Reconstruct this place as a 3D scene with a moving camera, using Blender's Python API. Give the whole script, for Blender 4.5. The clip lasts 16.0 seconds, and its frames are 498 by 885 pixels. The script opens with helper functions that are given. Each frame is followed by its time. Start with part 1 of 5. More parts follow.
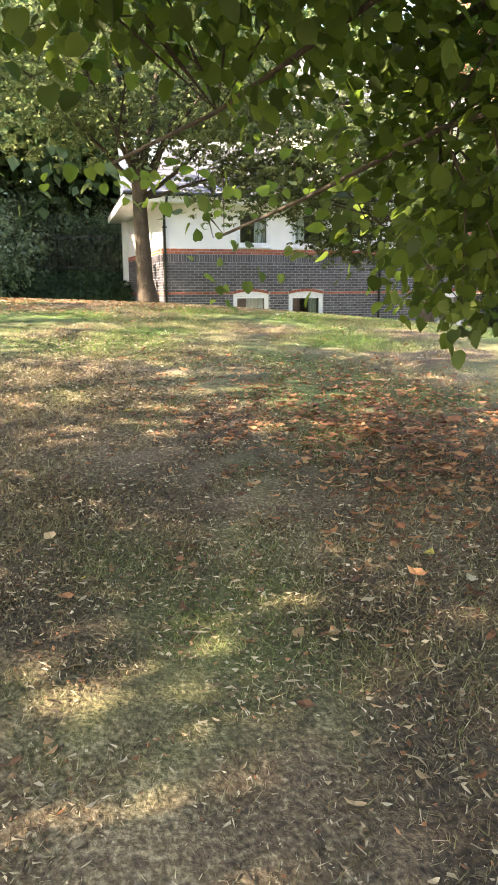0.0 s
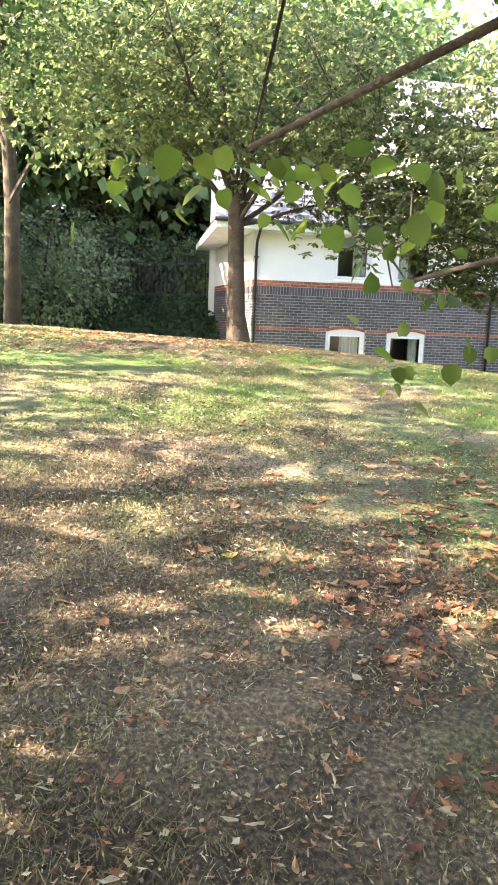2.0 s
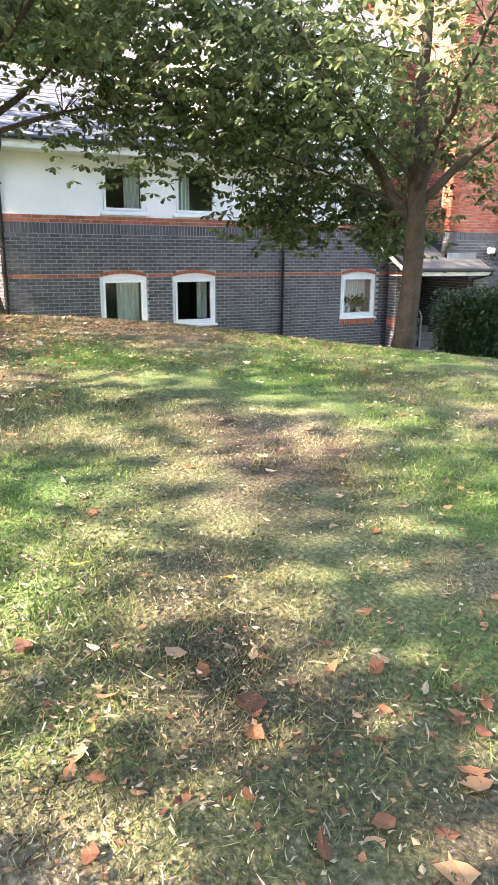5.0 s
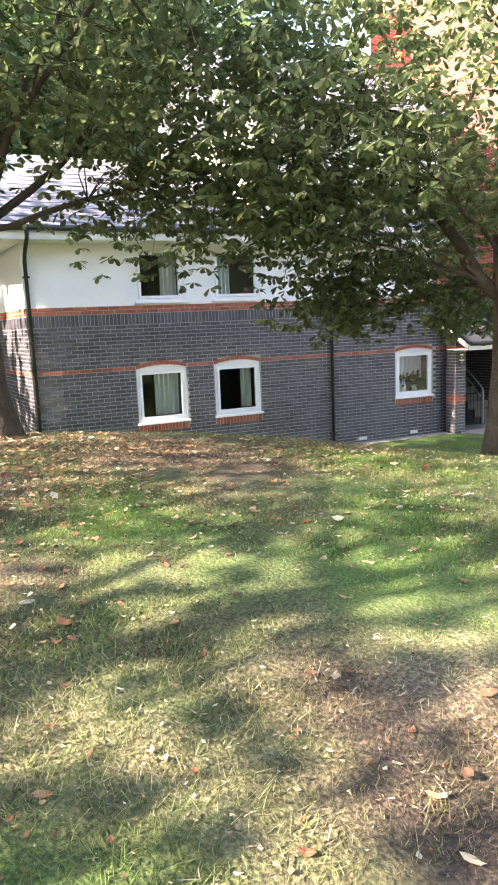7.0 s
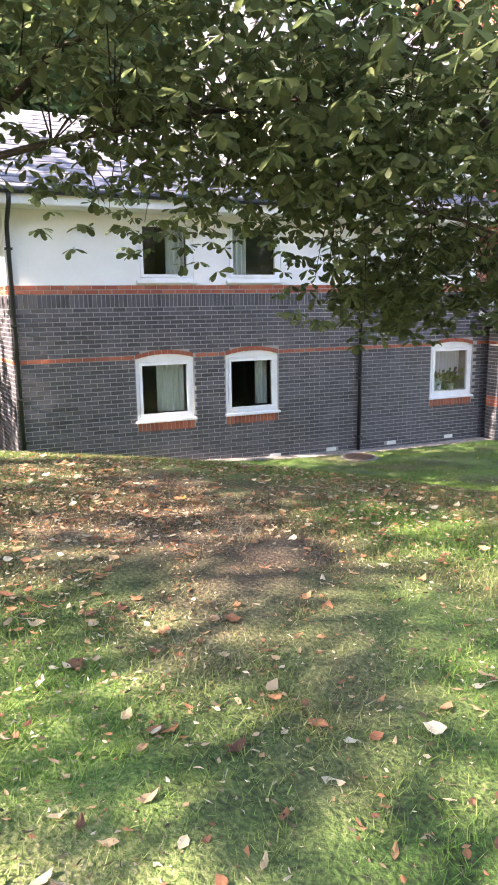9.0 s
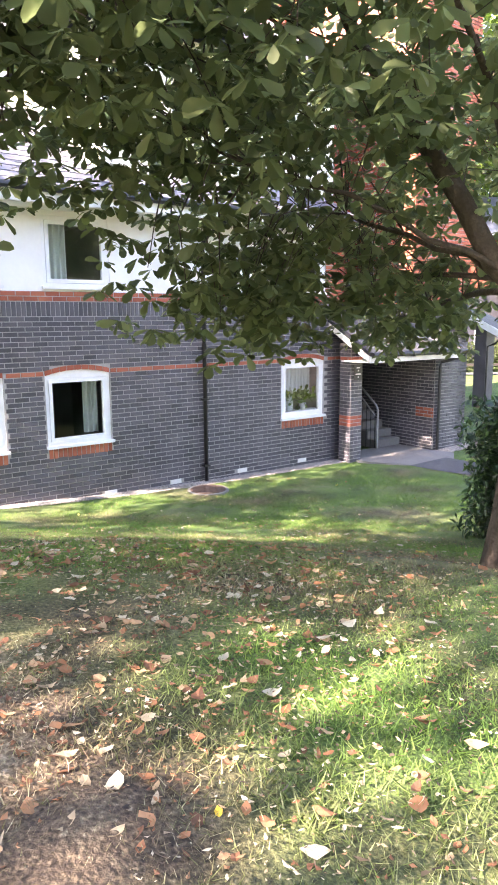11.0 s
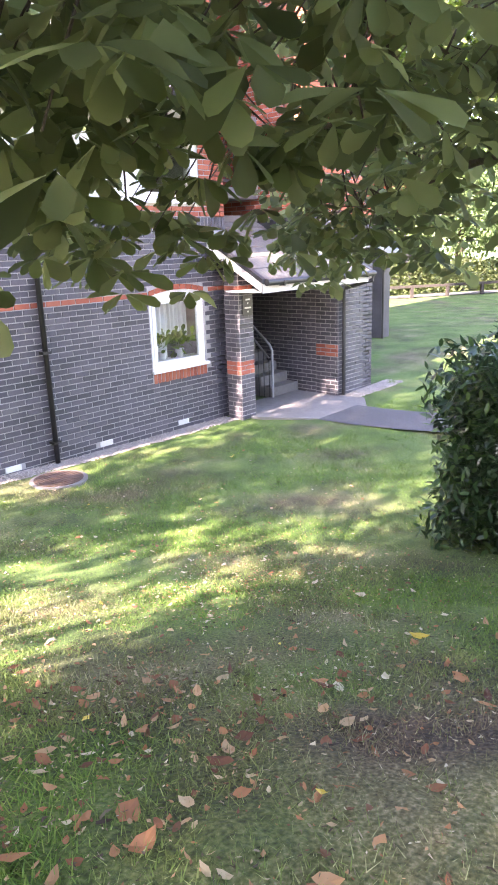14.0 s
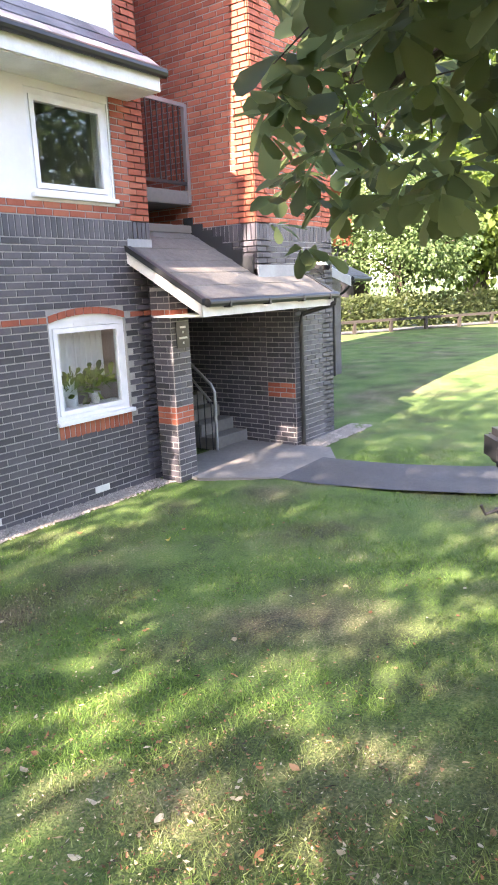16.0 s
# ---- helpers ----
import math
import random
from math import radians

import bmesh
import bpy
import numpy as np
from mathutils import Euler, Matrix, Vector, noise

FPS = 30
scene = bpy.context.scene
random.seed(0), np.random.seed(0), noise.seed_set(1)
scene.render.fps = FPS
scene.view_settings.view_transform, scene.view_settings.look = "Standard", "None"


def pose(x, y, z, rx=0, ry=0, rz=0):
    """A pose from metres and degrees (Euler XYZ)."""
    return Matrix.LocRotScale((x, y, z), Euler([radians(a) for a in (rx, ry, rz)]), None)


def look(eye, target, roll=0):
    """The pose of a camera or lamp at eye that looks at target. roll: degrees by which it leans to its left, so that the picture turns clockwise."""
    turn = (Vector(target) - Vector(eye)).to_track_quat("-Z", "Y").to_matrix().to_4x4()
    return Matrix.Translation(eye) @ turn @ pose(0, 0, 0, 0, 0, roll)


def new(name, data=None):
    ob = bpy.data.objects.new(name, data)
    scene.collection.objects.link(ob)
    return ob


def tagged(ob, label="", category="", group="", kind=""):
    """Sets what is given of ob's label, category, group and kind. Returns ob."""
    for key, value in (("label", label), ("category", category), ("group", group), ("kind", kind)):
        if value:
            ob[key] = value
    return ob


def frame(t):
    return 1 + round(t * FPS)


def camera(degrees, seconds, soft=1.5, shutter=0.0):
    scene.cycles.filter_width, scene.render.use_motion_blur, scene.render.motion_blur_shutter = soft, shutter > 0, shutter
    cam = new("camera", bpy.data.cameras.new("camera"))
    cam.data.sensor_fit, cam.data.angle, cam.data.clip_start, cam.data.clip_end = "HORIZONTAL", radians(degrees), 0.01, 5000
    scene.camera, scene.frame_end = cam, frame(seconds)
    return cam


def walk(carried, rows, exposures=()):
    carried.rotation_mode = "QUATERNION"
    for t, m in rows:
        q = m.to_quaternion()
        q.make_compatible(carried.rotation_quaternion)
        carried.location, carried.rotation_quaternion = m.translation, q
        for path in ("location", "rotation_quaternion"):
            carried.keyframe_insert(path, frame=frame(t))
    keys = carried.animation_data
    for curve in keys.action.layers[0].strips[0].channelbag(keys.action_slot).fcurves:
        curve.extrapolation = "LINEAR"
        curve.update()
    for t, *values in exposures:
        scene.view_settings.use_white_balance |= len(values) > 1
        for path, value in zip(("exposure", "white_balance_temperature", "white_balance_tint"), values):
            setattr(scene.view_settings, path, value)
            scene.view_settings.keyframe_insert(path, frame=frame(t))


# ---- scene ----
# ---- camera ----
cam = camera(39.5, 16.0, soft=1.8)
PATH = [
    (0, (0.117, -0.545, 1.394), (0.624, 1.343, 0.975), -0.3),
    (0.5, (0.097, -0.052, 1.45), (0.615, 1.837, 1.049), 1.5),
    (1, (0.065, 0.404, 1.528), (0.547, 2.314, 1.178), 2.1),
    (1.5, (0.111, 0.842, 1.562), (0.537, 2.763, 1.203), 1.4),
    (2, (0.146, 1.303, 1.593), (0.46, 3.247, 1.247), 2.2),
    (2.5, (0.211, 1.777, 1.608), (0.61, 3.692, 1.188), 2.8),
    (3, (0.286, 2.277, 1.623), (0.776, 4.172, 1.209), 3.6),
    (3.5, (0.325, 2.792, 1.586), (0.847, 4.679, 1.175), 4.0),
    (4, (0.404, 3.277, 1.54), (1.131, 5.066, 1.018), 3.6),
    (4.2, (0.455, 3.52, 1.621), (1.276, 5.258, 1.068), 3.7),
    (6.3, (0.908, 5.3, 2.095), (1.846, 7.022, 1.703), -2.1),
    (6.5, (0.977, 5.459, 2.123), (1.886, 7.2, 1.747), -2.3),
    (7, (1.133, 5.894, 2.177), (1.967, 7.681, 1.843), -2.5),
    (7.5, (1.292, 6.377, 2.257), (1.984, 8.232, 1.974), -0.8),
    (8, (1.474, 6.82, 2.29), (2.054, 8.711, 1.991), -1.4),
    (8.5, (1.658, 7.204, 2.307), (2.337, 9.052, 1.955), -1.5),
    (9, (1.911, 7.614, 2.315), (2.708, 9.405, 1.923), -0.8),
    (9.5, (2.132, 8.071, 2.283), (3.089, 9.774, 1.857), 0.3),
    (9.8, (2.269, 8.313, 2.289), (3.347, 9.95, 1.893), 0.7),
    (10, (2.404, 8.507, 2.303), (3.522, 10.122, 1.928), -0.1),
    (10.2, (2.473, 8.659, 2.299), (3.604, 10.265, 1.921), -0.4),
    (12.3, (3.753, 10.232, 2.118), (5.066, 11.706, 1.801), -1.4),
    (12.5, (3.894, 10.404, 2.114), (5.213, 11.862, 1.745), -1.8),
    (13, (4.193, 10.769, 2.151), (5.558, 12.159, 1.699), -1.8),
    (13.5, (4.517, 11.135, 2.144), (5.933, 12.477, 1.703), -1.1),
    (14, (4.829, 11.528, 2.074), (6.244, 12.83, 1.525), -2.0),
    (14.5, (5.225, 11.904, 1.944), (6.685, 13.121, 1.323), -2.2),
    (15, (5.655, 12.37, 1.85), (7.233, 13.552, 1.513), -2.4),
    (15.5, (6.161, 12.822, 1.786), (7.724, 14.024, 1.45), -0.3),
    (16, (6.678, 13.291, 1.687), (8.237, 14.464, 1.248), -2.5),
]
EXPOSURES = [(0.0, 3.1, 8000, 17), (1.0, 3.45, 8000, 18), (1.5, 3.45, 7800, 18), (3.0, 3.4, 7000, 18), (4.0, 3.2, 6950, 18), (6.5, 2.9, 7100, 19), (8.5, 2.95, 7050, 23), (10.0, 3.2, 6950, 25), (12.5, 3.95, 6850, 33), (13.5, 4.0, 6850, 35), (14.5, 4.0, 6800, 33), (15.5, 3.65, 6900, 30), (16.0, 3.45, 7050, 25)]
walk(cam, [(t, look(eye, target, roll)) for t, eye, target, roll in PATH], EXPOSURES)

# ---- sky and sun ----
SUN_FROM = Vector((-1.0, -0.05, 0.0)).normalized()
SUN_UP = radians(35)
world = bpy.data.worlds.new("world")
scene.world = world
world.use_nodes = True
wn = world.node_tree.nodes
sky = wn.new("ShaderNodeTexSky")
sky.sky_type = "NISHITA"
sky.sun_disc = False
sky.sun_elevation = SUN_UP
sky.sun_rotation = math.atan2(SUN_FROM.x, SUN_FROM.y)
world.node_tree.links.new(sky.outputs[0], wn["Background"].inputs[0])
wn["Background"].inputs[1].default_value = 0.125
sun = new("sun", bpy.data.lights.new("sun", "SUN"))
sun.data.energy, sun.data.angle, sun.data.color = 4.7, radians(0.53), (1.0, 0.92, 0.78)
to_sun = SUN_FROM * math.cos(SUN_UP) + Vector((0, 0, math.sin(SUN_UP)))
sun.matrix_world = look(to_sun * 40, (0, 0, 0))


# ---- materials ----
def material(name, colours, scale=3.0, rough=0.8, bump=0.0, bump_scale=60.0, metal=0.0, vary="", spread=0.0, fine=0.25, coords="Object", through_light=0.0, fine_scale=11.0):
    """colours: (place, rgb) stops over two mixed noises; vary: 'object' or 'island' for a shift of value from piece to piece."""
    m = bpy.data.materials.new(name)
    m.use_nodes = True
    nt = m.node_tree
    n, link = nt.nodes, nt.links.new
    bsdf = n["Principled BSDF"]
    bsdf.inputs["Roughness"].default_value = rough
    bsdf.inputs["Metallic"].default_value = metal
    co = n.new("ShaderNodeTexCoord")
    big, small = n.new("ShaderNodeTexNoise"), n.new("ShaderNodeTexNoise")
    big.inputs["Scale"].default_value = scale
    big.inputs["Detail"].default_value = 5
    small.inputs["Scale"].default_value = scale * fine_scale
    small.inputs["Detail"].default_value = 3
    mix = n.new("ShaderNodeMix")
    mix.inputs[0].default_value = fine
    ramp = n.new("ShaderNodeValToRGB")
    el = ramp.color_ramp.elements
    while len(el) < len(colours):
        el.new(0.5)
    for e, (p, c) in zip(el, colours):
        e.position, e.color = p, (*c, 1)
    for t in (big, small):
        link(co.outputs[coords], t.inputs["Vector"])
    link(big.outputs[0], mix.inputs[2])
    link(small.outputs[0], mix.inputs[3])
    value = mix.outputs[0]
    if vary:
        src = n.new("ShaderNodeObjectInfo" if vary == "object" else "ShaderNodeNewGeometry")
        add = n.new("ShaderNodeMath")
        add.operation = "MULTIPLY_ADD"
        add.inputs[1].default_value = spread
        link(src.outputs["Random" if vary == "object" else "Random Per Island"], add.inputs[0])
        off = n.new("ShaderNodeMath")
        off.operation = "SUBTRACT"
        off.inputs[1].default_value = spread / 2
        link(value, off.inputs[0])
        link(off.outputs[0], add.inputs[2])
        value = add.outputs[0]
    link(value, ramp.inputs[0])
    link(ramp.outputs[0], bsdf.inputs["Base Color"])
    if bump:
        bt, bu = n.new("ShaderNodeTexNoise"), n.new("ShaderNodeBump")
        bt.inputs["Scale"].default_value = bump_scale
        bt.inputs["Detail"].default_value = 4
        bu.inputs["Strength"].default_value = bump
        bu.inputs["Distance"].default_value = 0.02
        link(co.outputs[coords], bt.inputs["Vector"])
        link(bt.outputs[0], bu.inputs["Height"])
        link(bu.outputs[0], bsdf.inputs["Normal"])
    if through_light:
        tr, ms = n.new("ShaderNodeBsdfTranslucent"), n.new("ShaderNodeMixShader")
        ms.inputs[0].default_value = through_light
        hue = n.new("ShaderNodeHueSaturation")
        hue.inputs["Value"].default_value = 2.2
        hue.inputs["Saturation"].default_value = 1.0
        link(ramp.outputs[0], hue.inputs["Color"])
        link(hue.outputs[0], tr.inputs[0])
        link(bsdf.outputs[0], ms.inputs[1])
        link(tr.outputs[0], ms.inputs[2])
        link(ms.outputs[0], n["Material Output"].inputs[0])
    return m


def plain(name, rgb, rough=0.5, metal=0.0):
    k = 0.85
    return material(name, [(0.3, tuple(c * k for c in rgb)), (0.7, rgb)], 6, rough, metal=metal)


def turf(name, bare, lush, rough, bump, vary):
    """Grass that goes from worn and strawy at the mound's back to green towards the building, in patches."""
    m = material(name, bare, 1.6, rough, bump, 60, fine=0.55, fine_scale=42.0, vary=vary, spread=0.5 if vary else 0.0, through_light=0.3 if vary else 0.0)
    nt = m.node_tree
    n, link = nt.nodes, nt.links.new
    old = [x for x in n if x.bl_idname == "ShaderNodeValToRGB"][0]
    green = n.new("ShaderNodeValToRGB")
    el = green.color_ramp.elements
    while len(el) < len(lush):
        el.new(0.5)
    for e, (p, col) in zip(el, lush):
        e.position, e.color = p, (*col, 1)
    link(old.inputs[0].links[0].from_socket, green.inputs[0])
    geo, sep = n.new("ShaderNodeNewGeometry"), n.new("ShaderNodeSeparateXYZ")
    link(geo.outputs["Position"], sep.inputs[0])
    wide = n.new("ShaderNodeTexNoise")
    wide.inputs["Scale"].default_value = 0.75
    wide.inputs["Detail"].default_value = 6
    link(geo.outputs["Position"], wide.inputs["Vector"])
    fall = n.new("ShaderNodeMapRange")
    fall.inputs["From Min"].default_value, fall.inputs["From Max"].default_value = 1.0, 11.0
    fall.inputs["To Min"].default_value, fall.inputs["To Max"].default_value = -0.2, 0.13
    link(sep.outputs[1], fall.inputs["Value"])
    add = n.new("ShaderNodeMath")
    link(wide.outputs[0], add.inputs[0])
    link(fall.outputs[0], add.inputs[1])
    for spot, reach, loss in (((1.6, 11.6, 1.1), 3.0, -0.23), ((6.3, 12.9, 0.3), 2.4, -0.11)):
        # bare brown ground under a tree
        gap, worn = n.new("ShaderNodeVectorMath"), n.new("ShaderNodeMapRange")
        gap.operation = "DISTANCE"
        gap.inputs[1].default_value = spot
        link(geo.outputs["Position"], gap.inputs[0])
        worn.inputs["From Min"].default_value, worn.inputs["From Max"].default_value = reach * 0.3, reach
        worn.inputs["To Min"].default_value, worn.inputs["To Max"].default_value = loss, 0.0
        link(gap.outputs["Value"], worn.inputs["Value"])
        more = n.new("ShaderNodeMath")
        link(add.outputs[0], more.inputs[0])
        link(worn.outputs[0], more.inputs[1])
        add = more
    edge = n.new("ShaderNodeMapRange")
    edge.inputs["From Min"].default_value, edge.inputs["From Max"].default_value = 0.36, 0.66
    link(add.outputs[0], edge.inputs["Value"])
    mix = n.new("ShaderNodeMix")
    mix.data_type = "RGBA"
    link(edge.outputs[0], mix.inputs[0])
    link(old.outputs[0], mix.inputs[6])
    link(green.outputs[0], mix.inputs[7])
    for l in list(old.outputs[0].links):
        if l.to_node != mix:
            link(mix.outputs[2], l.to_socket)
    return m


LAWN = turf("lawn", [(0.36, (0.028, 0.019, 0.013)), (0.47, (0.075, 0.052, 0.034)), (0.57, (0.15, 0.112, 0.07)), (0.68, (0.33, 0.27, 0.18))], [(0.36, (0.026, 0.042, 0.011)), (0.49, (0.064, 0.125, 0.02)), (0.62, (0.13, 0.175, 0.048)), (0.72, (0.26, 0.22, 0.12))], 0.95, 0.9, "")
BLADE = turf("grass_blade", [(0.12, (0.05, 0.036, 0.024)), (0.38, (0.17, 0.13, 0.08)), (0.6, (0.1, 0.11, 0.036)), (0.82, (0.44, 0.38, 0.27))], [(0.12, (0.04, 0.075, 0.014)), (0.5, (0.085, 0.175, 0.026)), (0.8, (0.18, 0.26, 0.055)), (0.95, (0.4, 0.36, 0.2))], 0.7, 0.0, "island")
STRAW = material("dead_straw", [(0.1, (0.04, 0.027, 0.018)), (0.45, (0.1, 0.073, 0.046)), (0.75, (0.19, 0.15, 0.098)), (0.97, (0.4, 0.34, 0.25))], 2, 0.8, vary="island", spread=1.1, fine=0.2)
BLUE_BRICK = material("blue_brick", [(0.2, (0.035, 0.033, 0.04)), (0.5, (0.066, 0.062, 0.075)), (0.85, (0.11, 0.1, 0.115))], 2.5, 0.55, 0.25, 90, vary="island", spread=0.45)
BLUE_BRICK_ONE = material("blue_brick_single", [(0.2, (0.035, 0.033, 0.04)), (0.5, (0.066, 0.062, 0.075)), (0.85, (0.11, 0.1, 0.115))], 2.5, 0.55, 0.25, 90, vary="object", spread=0.45)
RED_BRICK = material("red_brick", [(0.2, (0.24, 0.06, 0.035)), (0.5, (0.34, 0.09, 0.05)), (0.85, (0.42, 0.14, 0.08))], 3, 0.85, 0.3, 90, vary="island", spread=0.5)
MORTAR = material("mortar", [(0.3, (0.27, 0.25, 0.245)), (0.7, (0.4, 0.385, 0.37))], 8, 0.95, 0.4, 120)
RENDER = material("white_render", [(0.3, (0.72, 0.71, 0.71)), (0.7, (0.82, 0.81, 0.81))], 1.5, 0.9, 0.15, 150)
CREAM = material("cream_render", [(0.3, (0.74, 0.71, 0.58)), (0.7, (0.82, 0.79, 0.66))], 1.5, 0.9, 0.15, 150)
UPVC = plain("white_upvc", (0.8, 0.8, 0.82), 0.35)
PAINTED = material("painted_fascia", [(0.25, (0.6, 0.58, 0.55)), (0.6, (0.8, 0.79, 0.77))], 4, 0.5)
BLACK_PLASTIC = plain("black_plastic", (0.02, 0.02, 0.022), 0.4)
SLATE = material("slate", [(0.25, (0.1, 0.105, 0.13)), (0.5, (0.16, 0.16, 0.19)), (0.75, (0.23, 0.22, 0.25))], 2, 0.6, 0.2, 60, vary="island", spread=0.4)
FELT = material("roof_felt", [(0.25, (0.095, 0.088, 0.08)), (0.55, (0.155, 0.143, 0.125)), (0.8, (0.24, 0.218, 0.185))], 1.3, 0.85, 0.4, 120, fine=0.4)
LEAD = material("lead_flashing", [(0.3, (0.2, 0.21, 0.23)), (0.7, (0.34, 0.35, 0.38))], 3, 0.5, metal=0.4)
CONCRETE = material("concrete", [(0.25, (0.13, 0.12, 0.112)), (0.6, (0.2, 0.19, 0.178)), (0.8, (0.27, 0.255, 0.24))], 1.4, 0.9, 0.3, 90, fine=0.4)
ASPHALT = material("asphalt", [(0.3, (0.055, 0.055, 0.058)), (0.7, (0.1, 0.1, 0.104))], 2, 0.92, 0.5, 160, fine=0.5)
GRAVEL = material("gravel", [(0.3, (0.17, 0.15, 0.13)), (0.7, (0.32, 0.29, 0.26))], 18, 0.95, 0.8, 70, fine=0.6)
STONES = material("gravel_stone", [(0.2, (0.16, 0.14, 0.12)), (0.8, (0.42, 0.38, 0.34))], 5, 0.9, vary="island", spread=0.6)
STEEL = plain("galvanised_steel", (0.42, 0.43, 0.44), 0.45, 0.7)
DARK_PAINT = plain("dark_metal_paint", (0.03, 0.032, 0.035), 0.5)
IRON = material("rusty_iron", [(0.3, (0.06, 0.035, 0.026)), (0.7, (0.12, 0.075, 0.055))], 9, 0.9, 0.4, 80)
BARK = material("bark", [(0.25, (0.03, 0.022, 0.015)), (0.5, (0.062, 0.047, 0.034)), (0.75, (0.12, 0.095, 0.07))], 5, 0.95, 1.0, 28, fine=0.45)
WOOD = material("weathered_wood", [(0.3, (0.018, 0.014, 0.011)), (0.7, (0.042, 0.033, 0.026))], 4, 0.9, 0.3, 40)
LEAF_DARK = material("leaf_dark", [(0.2, (0.05, 0.066, 0.028)), (0.5, (0.088, 0.112, 0.046)), (0.8, (0.15, 0.178, 0.078))], 0.8, 0.55, vary="island", spread=0.6, through_light=0.6)
# Paler than LEAF_FAR: the sky's silvery sheen is put into the colour.
LEAF_SHRUB = material("leaf_shrub", [(0.2, (0.09, 0.13, 0.065)), (0.5, (0.14, 0.185, 0.1)), (0.8, (0.22, 0.27, 0.16))], 0.4, 0.45, vary="island", spread=0.5, through_light=0.35)
LEAF_LIME = material("leaf_lime", [(0.2, (0.034, 0.058, 0.009)), (0.5, (0.066, 0.105, 0.015)), (0.8, (0.12, 0.165, 0.026))], 0.8, 0.62, vary="island", spread=0.6, through_light=0.5)
LEAF_LAUREL = material("leaf_laurel", [(0.2, (0.012, 0.035, 0.014)), (0.5, (0.025, 0.06, 0.022)), (0.8, (0.07, 0.13, 0.03))], 1.5, 0.3, vary="island", spread=0.5, through_light=0.2)
LEAF_FAR = material("leaf_far", [(0.2, (0.05, 0.085, 0.03)), (0.5, (0.085, 0.135, 0.045)), (0.8, (0.14, 0.2, 0.075))], 0.3, 0.6, vary="island", spread=0.5, through_light=0.35)
IVY = material("ivy", [(0.2, (0.012, 0.03, 0.012)), (0.5, (0.025, 0.055, 0.02)), (0.8, (0.05, 0.09, 0.03))], 0.8, 0.5, vary="island", spread=0.5, through_light=0.2)
DRY_LEAF = material("dry_leaf", [(0.1, (0.14, 0.065, 0.035)), (0.35, (0.3, 0.13, 0.06)), (0.58, (0.32, 0.2, 0.11)), (0.8, (0.38, 0.29, 0.18)), (0.97, (0.46, 0.41, 0.3))], 2, 0.75, vary="island", spread=1.1, fine=0.2, through_light=0.15)
RED_LEAF = material("red_brown_leaf", [(0.15, (0.1, 0.04, 0.022)), (0.45, (0.24, 0.095, 0.045)), (0.75, (0.36, 0.17, 0.08)), (0.95, (0.44, 0.28, 0.15))], 2, 0.75, vary="island", spread=0.9, fine=0.2, through_light=0.15)
YELLOW_LEAF = material("yellow_leaf", [(0.3, (0.5, 0.36, 0.04)), (0.7, (0.62, 0.5, 0.1))], 3, 0.6, vary="island", spread=0.4)
CURTAIN = material("curtain_cloth", [(0.3, (0.5, 0.55, 0.5)), (0.7, (0.66, 0.7, 0.64))], 8, 0.9)
NET = material("net_curtain", [(0.3, (0.6, 0.64, 0.66)), (0.7, (0.75, 0.78, 0.8))], 8, 0.9)
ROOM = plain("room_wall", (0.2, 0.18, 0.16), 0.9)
SIGN = plain("sign_plate", (0.03, 0.03, 0.03), 0.3)
LETTER = plain("sign_letter", (0.75, 0.75, 0.75), 0.5)
VENT = plain("vent_plastic", (0.78, 0.77, 0.74), 0.6)
GLASS = bpy.data.materials.new("window_glass")
GLASS.use_nodes = True
_g = GLASS.node_tree.nodes["Principled BSDF"]
_g.inputs["Roughness"].default_value = 0.01
_g.inputs["Transmission Weight"].default_value = 1.0
_g.inputs["IOR"].default_value = 1.45
_g.inputs["Base Color"].default_value = (0.92, 0.95, 0.94, 1)


# ---- building helpers ----
def add_box(bm, x0, x1, y0, y1, z0, z1):
    v = [bm.verts.new((x, y, z)) for z in (z0, z1) for y in (y0, y1) for x in (x0, x1)]
    for f in ((0, 2, 3, 1), (4, 5, 7, 6), (0, 1, 5, 4), (2, 6, 7, 3), (0, 4, 6, 2), (1, 3, 7, 5)):
        bm.faces.new([v[i] for i in f])
    return v


def box(*dims, bevel=0.0):
    bm = bmesh.new()
    add_box(bm, *dims)
    if bevel:
        bmesh.ops.bevel(bm, geom=bm.edges[:], offset=bevel, segments=2, affect="EDGES")
    return bm


def part(name, bm, mat, parent=None, label=""):
    me = bpy.data.meshes.new(name)
    if isinstance(bm, bmesh.types.BMesh):
        bmesh.ops.recalc_face_normals(bm, faces=bm.faces[:])
        bm.to_mesh(me)
        bm.free()
    else:
        verts, faces = bm
        me.from_pydata(verts, [], faces)
    me.materials.append(mat)
    ob = new(name, me)
    if parent:
        ob.parent = parent
    if label:
        ob["label"] = label
    return ob


def thing(name, label, category, group="", kind=""):
    return tagged(new(name), label, category, group, kind)


def smooth(ob):
    for p in ob.data.polygons:
        p.use_smooth = True
    return ob


